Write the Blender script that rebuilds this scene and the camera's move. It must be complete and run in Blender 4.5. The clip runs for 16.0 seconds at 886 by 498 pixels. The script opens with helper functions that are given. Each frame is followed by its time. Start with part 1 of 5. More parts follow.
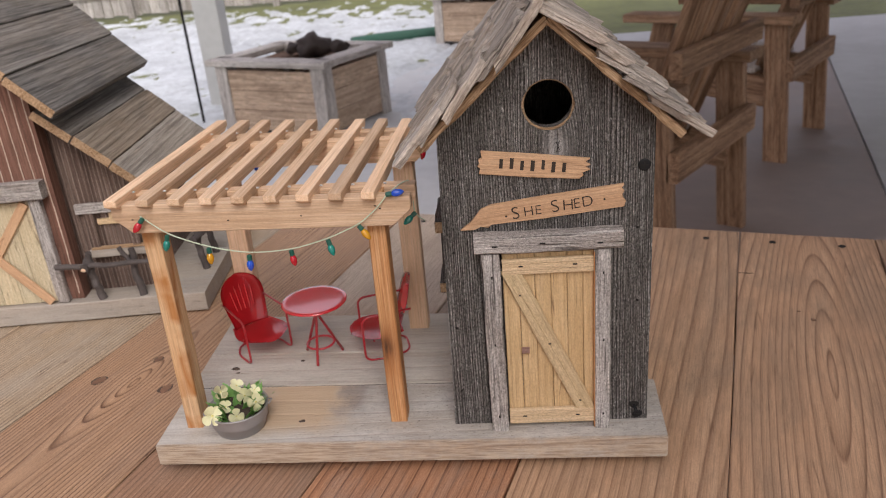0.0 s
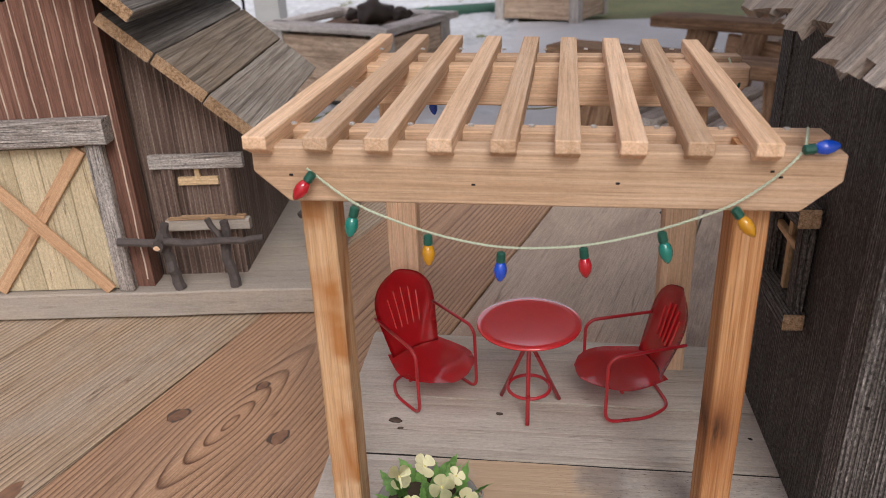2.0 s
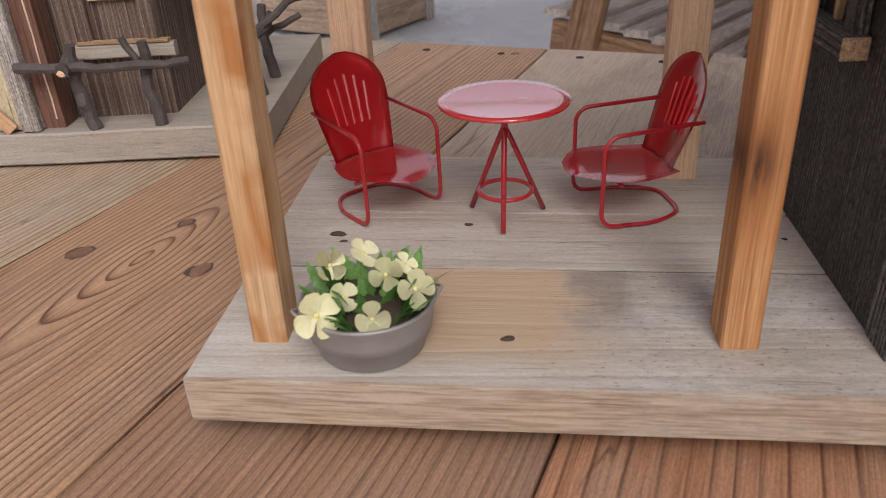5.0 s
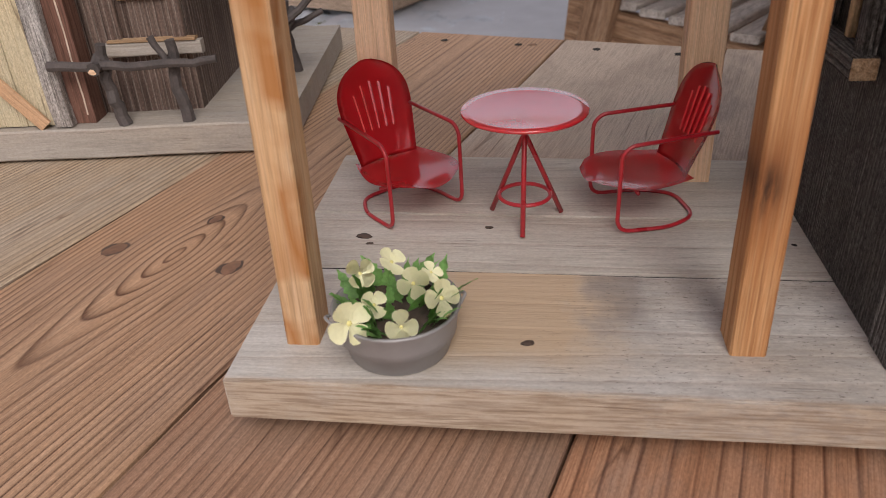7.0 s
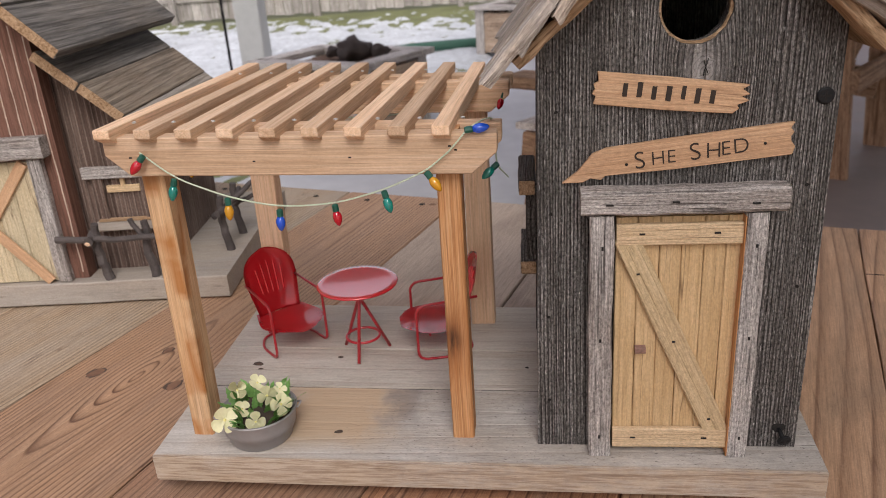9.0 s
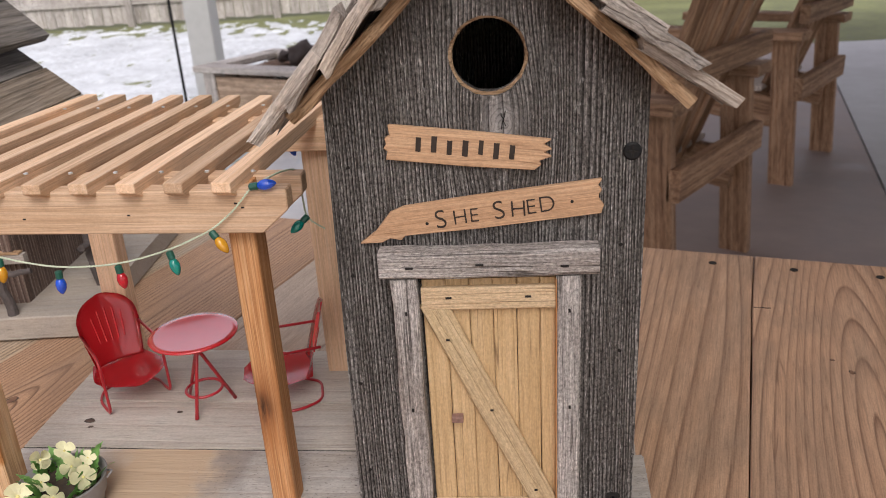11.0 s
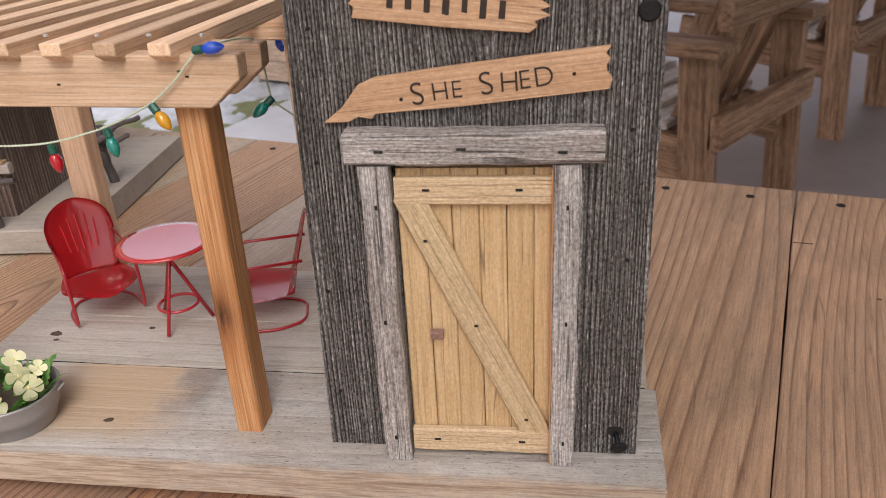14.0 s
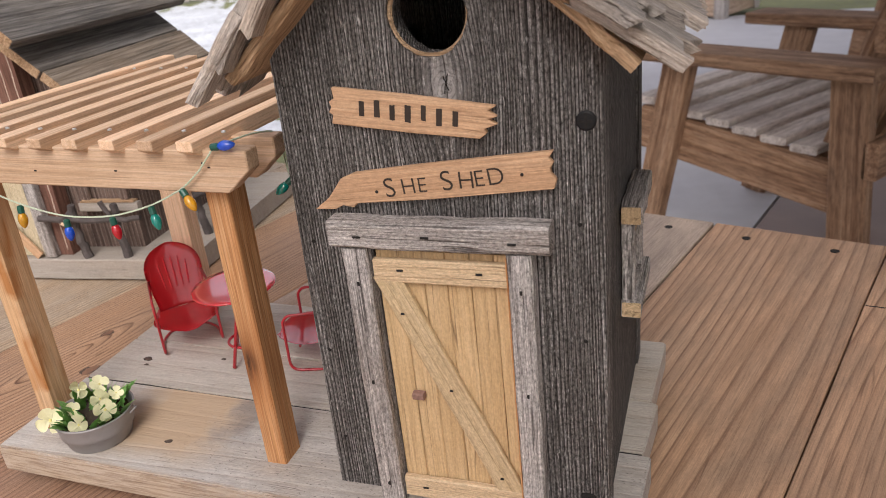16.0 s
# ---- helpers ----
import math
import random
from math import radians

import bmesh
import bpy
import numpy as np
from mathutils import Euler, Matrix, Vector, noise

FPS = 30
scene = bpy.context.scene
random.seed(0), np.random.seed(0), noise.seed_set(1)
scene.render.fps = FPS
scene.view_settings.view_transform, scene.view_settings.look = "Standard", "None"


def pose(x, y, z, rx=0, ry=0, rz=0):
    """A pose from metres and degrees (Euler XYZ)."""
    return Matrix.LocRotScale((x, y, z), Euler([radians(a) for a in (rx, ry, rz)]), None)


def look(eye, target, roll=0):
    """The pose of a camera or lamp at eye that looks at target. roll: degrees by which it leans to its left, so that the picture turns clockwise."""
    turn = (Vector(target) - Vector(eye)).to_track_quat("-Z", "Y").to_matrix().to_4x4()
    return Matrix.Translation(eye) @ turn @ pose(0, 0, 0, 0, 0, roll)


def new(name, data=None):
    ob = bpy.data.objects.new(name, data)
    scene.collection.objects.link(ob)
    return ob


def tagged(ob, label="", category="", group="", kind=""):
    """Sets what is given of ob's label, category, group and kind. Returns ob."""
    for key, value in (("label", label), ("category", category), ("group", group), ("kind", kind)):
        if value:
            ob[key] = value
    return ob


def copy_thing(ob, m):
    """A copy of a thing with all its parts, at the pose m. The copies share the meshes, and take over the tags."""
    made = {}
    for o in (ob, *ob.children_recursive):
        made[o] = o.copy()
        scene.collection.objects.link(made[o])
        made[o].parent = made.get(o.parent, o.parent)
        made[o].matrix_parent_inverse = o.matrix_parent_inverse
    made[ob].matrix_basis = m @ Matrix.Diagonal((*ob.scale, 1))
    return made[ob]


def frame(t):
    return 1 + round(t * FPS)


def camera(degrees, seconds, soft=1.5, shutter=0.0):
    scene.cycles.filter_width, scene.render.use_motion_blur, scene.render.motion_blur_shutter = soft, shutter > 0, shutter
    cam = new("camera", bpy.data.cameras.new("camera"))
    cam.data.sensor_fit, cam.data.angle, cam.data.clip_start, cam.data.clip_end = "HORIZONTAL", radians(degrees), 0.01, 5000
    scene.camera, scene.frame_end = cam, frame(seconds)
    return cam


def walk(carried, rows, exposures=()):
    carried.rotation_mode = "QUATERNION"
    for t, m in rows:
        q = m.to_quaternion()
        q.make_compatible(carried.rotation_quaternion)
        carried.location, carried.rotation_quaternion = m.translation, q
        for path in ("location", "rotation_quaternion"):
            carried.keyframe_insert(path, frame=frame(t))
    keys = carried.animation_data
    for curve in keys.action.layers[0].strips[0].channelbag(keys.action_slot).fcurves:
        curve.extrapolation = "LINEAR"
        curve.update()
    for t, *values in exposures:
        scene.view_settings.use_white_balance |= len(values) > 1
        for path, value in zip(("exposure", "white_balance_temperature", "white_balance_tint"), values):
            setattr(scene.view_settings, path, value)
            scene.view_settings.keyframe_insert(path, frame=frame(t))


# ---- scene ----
cam = camera(59.55, 16.0, soft=0.6)
cam.data.dof.use_dof = True
cam.data.dof.focus_distance = 0.39
cam.data.dof.aperture_fstop = 22.0
# seconds, eye (metres), yaw to the left, pitch up, roll (degrees)
ROWS = [
    (0, 0.0446, -0.4785, 0.3794, 5.09, -23.40, -4.99),
    (0.5, 0.0287, -0.4696, 0.3622, 5.56, -23.36, -4.85),
    (1, -0.0197, -0.4242, 0.3394, 6.42, -23.40, -3.89),
    (1.5, -0.0830, -0.3322, 0.3129, 7.24, -23.74, -2.91),
    (2, -0.1181, -0.2593, 0.2949, 7.67, -24.50, -2.81),
    (2.5, -0.1059, -0.2041, 0.2617, 8.13, -24.87, -3.07),
    (3, -0.0961, -0.1733, 0.2466, 8.07, -25.14, -3.61),
    (3.5, -0.0976, -0.1719, 0.2373, 7.48, -25.08, -3.20),
    (4, -0.1016, -0.1865, 0.2128, 7.01, -25.20, -3.09),
    (4.5, -0.1014, -0.2009, 0.2014, 6.78, -25.98, -3.39),
    (5, -0.1135, -0.2123, 0.1830, 6.90, -28.09, -3.30),
    (5.2, -0.1286, -0.1943, 0.1817, 7.06, -28.73, -3.28),
    (7.3, -0.1086, -0.2347, 0.2120, 8.13, -29.81, -3.63),
    (7.5, -0.0972, -0.2673, 0.2241, 7.68, -28.59, -3.39),
    (8, -0.0646, -0.3158, 0.2538, 8.84, -26.74, -4.62),
    (8.5, -0.0275, -0.3485, 0.2813, 7.90, -23.48, -4.13),
    (9, 0.0014, -0.3724, 0.3023, 7.42, -22.03, -3.95),
    (9.5, 0.0358, -0.3766, 0.3170, 6.22, -21.09, -3.61),
    (10, 0.0753, -0.3795, 0.3253, 5.35, -21.13, -3.79),
    (10.2, 0.0820, -0.3763, 0.3248, 5.14, -21.15, -3.85),
    (12.3, 0.0748, -0.2341, 0.2891, 5.26, -24.49, -2.67),
    (12.5, 0.0780, -0.2324, 0.2883, 5.52, -24.67, -2.67),
    (13, 0.0840, -0.2453, 0.2828, 6.11, -24.95, -2.79),
    (13.5, 0.0915, -0.2698, 0.2759, 7.21, -25.28, -2.99),
    (14, 0.0984, -0.2846, 0.2663, 8.10, -25.30, -3.09),
    (14.5, 0.1105, -0.2921, 0.2676, 10.03, -25.07, -3.59),
    (15, 0.1399, -0.2980, 0.2795, 15.36, -24.70, -5.01),
    (15.5, 0.1590, -0.2977, 0.2871, 20.16, -24.27, -6.28),
    (16, 0.1809, -0.2872, 0.3008, 20.83, -23.56, -6.24),
]


def eye_pose(x, y, z, yaw, pitch, roll):
    return Matrix.Translation((x, y, z)) @ pose(0, 0, 0, 0, 0, yaw) @ pose(0, 0, 0, 90 + pitch) @ pose(0, 0, 0, 0, 0, roll)


walk(cam, [(t, eye_pose(*row)) for t, *row in ROWS],
     [(0.0, 0.38), (1.5, 0.33), (2.5, 0.25), (5.0, 0.33), (7.5, 0.26), (9.0, 0.33), (10.0, 0.36), (12.5, 0.72), (14.0, 0.63), (16.0, 0.6)])

# ---- light: overcast winter day under a patio roof ----
world = bpy.data.worlds.new("overcast_sky")
scene.world = world
world.use_nodes = True
wn = world.node_tree
sky = wn.nodes.new("ShaderNodeTexSky")
sky.sky_type = "NISHITA"
sky.sun_disc = False
sky.sun_elevation, sky.sun_rotation = radians(40), radians(175)
sky.dust_density, sky.air_density = 4.0, 1.0
soft_sky = wn.nodes.new("ShaderNodeMixRGB")
soft_sky.inputs[0].default_value = 0.75
soft_sky.inputs[2].default_value = (6.95, 6.42, 7.2, 1)
wn.links.new(sky.outputs[0], soft_sky.inputs[1])
wn.links.new(soft_sky.outputs[0], wn.nodes["Background"].inputs[0])
wn.nodes["Background"].inputs[1].default_value = 0.115
sun_data = bpy.data.lights.new("sun", "SUN")
sun_data.energy, sun_data.angle, sun_data.color = 1.9, radians(30), (1.0, 0.94, 0.9)
sun = new("sun", sun_data)
sun.matrix_world = look((1.5, -4.3, 4.7), (0, 0, 0))


# ---- materials ----
def nodes_of(name):
    mat = bpy.data.materials.new(name)
    mat.use_nodes = True
    return mat, mat.node_tree.nodes, mat.node_tree.links, mat.node_tree.nodes["Principled BSDF"]


def ramp(nodes, stops):
    r = nodes.new("ShaderNodeValToRGB")
    while len(r.color_ramp.elements) < len(stops):
        r.color_ramp.elements.new(0.5)
    for e, (p, c) in zip(r.color_ramp.elements, stops):
        e.position, e.color = p, (*c, 1)
    return r


def maths(nodes, links, op, a, b=None, clamp=False):
    n = nodes.new("ShaderNodeMath")
    n.operation, n.use_clamp = op, clamp
    for i, v in enumerate((a, b)):
        if v is None:
            continue
        if isinstance(v, (int, float)):
            n.inputs[i].default_value = v
        else:
            links.new(v, n.inputs[i])
    return n.outputs[0]


def mixed(nodes, links, kind, fac, a, b):
    n = nodes.new("ShaderNodeMixRGB")
    n.blend_type = kind
    for i, v in enumerate((fac, a, b)):
        if isinstance(v, (int, float)):
            n.inputs[i].default_value = v
        elif isinstance(v, tuple):
            n.inputs[i].default_value = (*v, 1)
        else:
            links.new(v, n.inputs[i])
    return n.outputs[0]


def noise_tex(nodes, links, vec, scale, detail=4, rough=0.55, distort=0.0):
    n = nodes.new("ShaderNodeTexNoise")
    n.inputs["Scale"].default_value, n.inputs["Detail"].default_value = scale, detail
    n.inputs["Roughness"].default_value, n.inputs["Distortion"].default_value = rough, distort
    links.new(vec, n.inputs["Vector"])
    return n.outputs["Fac"]


def stretched(nodes, links, vec, sx, sy, sz):
    m = nodes.new("ShaderNodeMapping")
    m.inputs["Scale"].default_value = (sx, sy, sz)
    links.new(vec, m.inputs["Vector"])
    return m.outputs[0]


def shifted_coords(nodes, links, bend=None):
    """Object coordinates, moved by a random amount for each piece; bend lets the grain flow round a knot."""
    tc, info = nodes.new("ShaderNodeTexCoord"), nodes.new("ShaderNodeObjectInfo")
    start = tc.outputs["Object"]
    if bend:
        kx, ky, length, width, share = bend
        sep, join = nodes.new("ShaderNodeSeparateXYZ"), nodes.new("ShaderNodeCombineXYZ")
        links.new(start, sep.inputs[0])
        dx = maths(nodes, links, "DIVIDE", maths(nodes, links, "SUBTRACT", sep.outputs[0], kx), length)
        off = maths(nodes, links, "SUBTRACT", sep.outputs[1], ky)
        dy = maths(nodes, links, "DIVIDE", off, width)
        far = maths(nodes, links, "ADD", maths(nodes, links, "MULTIPLY", dx, dx), maths(nodes, links, "MULTIPLY", dy, dy))
        near = maths(nodes, links, "EXPONENT", maths(nodes, links, "MULTIPLY", far, -1.0))
        pull = maths(nodes, links, "MULTIPLY", maths(nodes, links, "MULTIPLY", off, share), near)
        links.new(sep.outputs[0], join.inputs[0])
        links.new(maths(nodes, links, "SUBTRACT", sep.outputs[1], pull), join.inputs[1])
        links.new(sep.outputs[2], join.inputs[2])
        start = join.outputs[0]
    comb = nodes.new("ShaderNodeCombineXYZ")
    for i, k in enumerate((7.3, 3.1, 5.7)):
        links.new(maths(nodes, links, "MULTIPLY", info.outputs["Random"], k), comb.inputs[i])
    add = nodes.new("ShaderNodeVectorMath")
    links.new(start, add.inputs[0])
    links.new(comb.outputs[0], add.inputs[1])
    return add.outputs[0], info.outputs["Random"]


def wood(name, dark, mid, light, grain=260.0, along=6.0, rings=0.0, ring_scale=14.0, ring_dark=(0.1, 0.05, 0.03), ring_amount=0.5,
         bump=0.35, depth=0.0006, ring_aspect=0.16, wide_share=0.3, ring_base=0.0, ring_bump=0.3, rough=0.75, specks=0.0, blotch=0.35, blotch_col=None, vary=0.25, contrast=(0.4, 0.5, 0.61),
         fibre=0.5, cracks=0.0, crack_scale=150.0, crack_along=5.0, crack_wide=0.03, crack_col=(0.012, 0.01, 0.009), crack_cover=(0.42, 0.55), bend=None, eye_loop=None, late=(0.4, 0.76), worn=None, grit=0.0):
    """Wood with its grain along the piece's own x. grain: ridges a metre across; rings: contour lines of the cathedral grain;
    cracks: thin dark splits; bend: (x, y, length, width, share) of a knot that the grain flows round."""
    mat, nodes, links, bsdf = nodes_of(name)
    vec, rnd = shifted_coords(nodes, links, bend)
    fine = noise_tex(nodes, links, stretched(nodes, links, vec, along, grain, grain), 1.0, 4, 0.7, 0.2)
    wide = noise_tex(nodes, links, stretched(nodes, links, vec, 7, 40, 40), 1.0, 4, 0.6, 0.4)
    both = maths(nodes, links, "ADD", maths(nodes, links, "MULTIPLY", fine, 1 - wide_share), maths(nodes, links, "MULTIPLY", wide, wide_share))
    col = ramp(nodes, [(contrast[0], dark), (contrast[1], mid), (contrast[2], light)])
    links.new(both, col.inputs[0])
    out, height = col.outputs[0], both
    if rings:
        field = noise_tex(nodes, links, stretched(nodes, links, vec, ring_scale * ring_aspect, ring_scale, ring_scale), 1.0, 1.0, 0.3, 0.05)
        sep = nodes.new("ShaderNodeSeparateXYZ")
        links.new(vec, sep.inputs[0])
        side = sep.outputs[1]
        if eye_loop:
            ex, ey, wide_eye, long_eye = eye_loop
            raw = nodes.new("ShaderNodeSeparateXYZ")
            links.new(nodes.new("ShaderNodeTexCoord").outputs["Object"], raw.inputs[0])
            dx = maths(nodes, links, "DIVIDE", maths(nodes, links, "SUBTRACT", raw.outputs[0], ex), long_eye)
            dy = maths(nodes, links, "SUBTRACT", raw.outputs[1], ey)
            away = maths(nodes, links, "SUBTRACT", 1.0, maths(nodes, links, "EXPONENT", maths(nodes, links, "MULTIPLY", maths(nodes, links, "MULTIPLY", dx, dx), -1.0)))
            side = maths(nodes, links, "SQRT", maths(nodes, links, "ADD", maths(nodes, links, "MULTIPLY", dy, dy), maths(nodes, links, "MULTIPLY", away, wide_eye ** 2)))
        even = maths(nodes, links, "MULTIPLY", maths(nodes, links, "ADD", side, maths(nodes, links, "MULTIPLY", sep.outputs[2], 0.7)), ring_base)
        wave = maths(nodes, links, "FRACT", maths(nodes, links, "ADD", even, maths(nodes, links, "MULTIPLY", field, rings / math.tau)))
        line = ramp(nodes, [(late[0], (0, 0, 0)), (late[1], (0.32, 0.32, 0.32)), (0.91, (1, 1, 1)), (1.0, (0, 0, 0))])
        links.new(wave, line.inputs[0])
        uneven = ramp(nodes, [(0.32, (0.45, 0.45, 0.45)), (0.58, (1.0, 1.0, 1.0))])
        links.new(wide, uneven.inputs[0])
        amount = maths(nodes, links, "MULTIPLY", maths(nodes, links, "MULTIPLY", line.outputs[0], uneven.outputs[0]), ring_amount)
        out = mixed(nodes, links, "MIX", amount, out, ring_dark)
        height = maths(nodes, links, "SUBTRACT", both, maths(nodes, links, "MULTIPLY", line.outputs[0], ring_bump))
    if worn:
        wx0, wx1, worn_col, worn_share = worn
        along_x = nodes.new("ShaderNodeSeparateXYZ")
        links.new(nodes.new("ShaderNodeTexCoord").outputs["Object"], along_x.inputs[0])
        patch = maths(nodes, links, "MULTIPLY", maths(nodes, links, "SUBTRACT", noise_tex(nodes, links, stretched(nodes, links, vec, 5, 12, 12), 1.0, 4, 0.6), 0.5), 0.5)
        faded = maths(nodes, links, "DIVIDE", maths(nodes, links, "SUBTRACT", maths(nodes, links, "ADD", along_x.outputs[0], patch), wx0), wx1 - wx0, True)
        out = mixed(nodes, links, "MIX", maths(nodes, links, "MULTIPLY", faded, worn_share), out, worn_col)
    if blotch:
        big = noise_tex(nodes, links, stretched(nodes, links, vec, 9, 22, 22), 1.0, 5, 0.65, 0.5)
        b = ramp(nodes, [(0.42, (0, 0, 0)), (0.68, (1, 1, 1))])
        links.new(big, b.inputs[0])
        out = mixed(nodes, links, "MIX", maths(nodes, links, "MULTIPLY", b.outputs[0], blotch), out, blotch_col or dark)
    if specks:
        s = noise_tex(nodes, links, stretched(nodes, links, vec, 190, 1200, 1200), 1.0, 2, 0.5)
        sr = ramp(nodes, [(0.63, (0, 0, 0)), (0.71, (1, 1, 1))])
        links.new(s, sr.inputs[0])
        out = mixed(nodes, links, "MIX", maths(nodes, links, "MULTIPLY", sr.outputs[0], specks), out, light)
    if fibre:
        thin = noise_tex(nodes, links, stretched(nodes, links, vec, max(along * 5, 30), grain * 3.2, grain * 3.2), 1.0, 3, 0.75)
        fr = ramp(nodes, [(0.3, (1 - fibre,) * 3), (0.5, (1, 1, 1)), (0.72, (1 + fibre * 0.6,) * 3)])
        links.new(thin, fr.inputs[0])
        out = mixed(nodes, links, "MULTIPLY", 1.0, out, fr.outputs[0])
        height = maths(nodes, links, "ADD", height, maths(nodes, links, "MULTIPLY", thin, 0.25))
    if cracks:
        split = noise_tex(nodes, links, stretched(nodes, links, vec, crack_along, crack_scale, crack_scale), 1.0, 2, 0.45, 0.1)
        dist = maths(nodes, links, "DIVIDE", maths(nodes, links, "ABSOLUTE", maths(nodes, links, "SUBTRACT", split, 0.5)), crack_wide, True)
        cover = ramp(nodes, [(crack_cover[0], (0, 0, 0)), (crack_cover[1], (1, 1, 1))])
        links.new(noise_tex(nodes, links, stretched(nodes, links, vec, crack_along * 4, crack_scale * 0.35, crack_scale * 0.35), 1.0, 3, 0.6), cover.inputs[0])
        gap = maths(nodes, links, "MULTIPLY", maths(nodes, links, "SUBTRACT", 1.0, dist), cover.outputs[0])
        out = mixed(nodes, links, "MIX", maths(nodes, links, "MULTIPLY", gap, cracks, True), out, crack_col)
        height = maths(nodes, links, "SUBTRACT", height, maths(nodes, links, "MULTIPLY", gap, 0.45))
    if grit:
        pits = noise_tex(nodes, links, stretched(nodes, links, vec, 520, 900, 900), 1.0, 3, 0.7)
        pr = ramp(nodes, [(0.3, (1 - grit,) * 3), (0.5, (1, 1, 1)), (0.7, (1 + grit,) * 3)])
        links.new(pits, pr.inputs[0])
        out = mixed(nodes, links, "MULTIPLY", 1.0, out, pr.outputs[0])
        height = maths(nodes, links, "ADD", height, maths(nodes, links, "MULTIPLY", pits, grit * 0.5))
    bright = maths(nodes, links, "ADD", maths(nodes, links, "MULTIPLY", rnd, vary), 1.0 - vary / 2)
    hsv = nodes.new("ShaderNodeHueSaturation")
    links.new(bright, hsv.inputs["Value"])
    links.new(out, hsv.inputs["Color"])
    links.new(hsv.outputs[0], bsdf.inputs["Base Color"])
    bsdf.inputs["Roughness"].default_value = rough
    bsdf.inputs["Specular IOR Level"].default_value = 0.3
    bn = nodes.new("ShaderNodeBump")
    bn.inputs["Strength"].default_value, bn.inputs["Distance"].default_value = bump, depth * 4
    links.new(height, bn.inputs["Height"])
    links.new(bn.outputs[0], bsdf.inputs["Normal"])
    return mat


def plain(name, colour, rough=0.5, metal=0.0, spec=0.5, bump=0.0, scale=200.0, vary=0.15, coat=0.0, trans=0.0):
    """Paint, metal, stone or plastic with slight unevenness at two scales."""
    mat, nodes, links, bsdf = nodes_of(name)
    vec, rnd = shifted_coords(nodes, links)
    a = noise_tex(nodes, links, vec, scale, 4, 0.6)
    b = noise_tex(nodes, links, vec, scale / 9, 4, 0.6)
    both = maths(nodes, links, "MULTIPLY", maths(nodes, links, "ADD", a, b), 0.5)
    lo, hi = tuple(c * (1 - vary) for c in colour), tuple(min(1, c * (1 + vary)) for c in colour)
    col = ramp(nodes, [(0.35, lo), (0.65, hi)])
    links.new(both, col.inputs[0])
    links.new(col.outputs[0], bsdf.inputs["Base Color"])
    bsdf.inputs["Metallic"].default_value = metal
    bsdf.inputs["Specular IOR Level"].default_value = spec
    bsdf.inputs["Coat Weight"].default_value = coat
    bsdf.inputs["Coat Roughness"].default_value = 0.12
    bsdf.inputs["Transmission Weight"].default_value = trans
    r = ramp(nodes, [(0.3, (rough * 0.8,) * 3), (0.7, (min(1, rough * 1.2),) * 3)])
    links.new(a, r.inputs[0])
    links.new(r.outputs[0], bsdf.inputs["Roughness"])
    if bump:
        bn = nodes.new("ShaderNodeBump")
        bn.inputs["Strength"].default_value, bn.inputs["Distance"].default_value = bump, 0.3 / scale
        links.new(both, bn.inputs["Height"])
        links.new(bn.outputs[0], bsdf.inputs["Normal"])
    return mat


BARN_LOOK = dict(grit=0.75, late=(0.26, 0.6), grain=900, along=14, bump=1.0, depth=0.0008, specks=0.5, blotch=0.5, wide_share=0.3, blotch_col=(0.062, 0.055, 0.051), vary=0.08, contrast=(0.28, 0.5, 0.7), fibre=0.8, rings=62, ring_scale=52, ring_aspect=0.03,
                 ring_base=570, ring_dark=(0.006, 0.0055, 0.005), ring_amount=1.0, ring_bump=0.9)
# Darker than the front board: the side walls' shade is put into this colour.
BARNWOOD = wood("weathered_barnwood_shaded", (0.0662, 0.0602, 0.0568), (0.159, 0.147, 0.14), (0.318, 0.301, 0.288), **BARN_LOOK)
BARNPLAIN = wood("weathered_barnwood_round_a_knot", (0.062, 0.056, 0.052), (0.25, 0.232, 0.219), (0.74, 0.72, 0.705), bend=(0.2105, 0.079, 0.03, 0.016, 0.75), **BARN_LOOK)
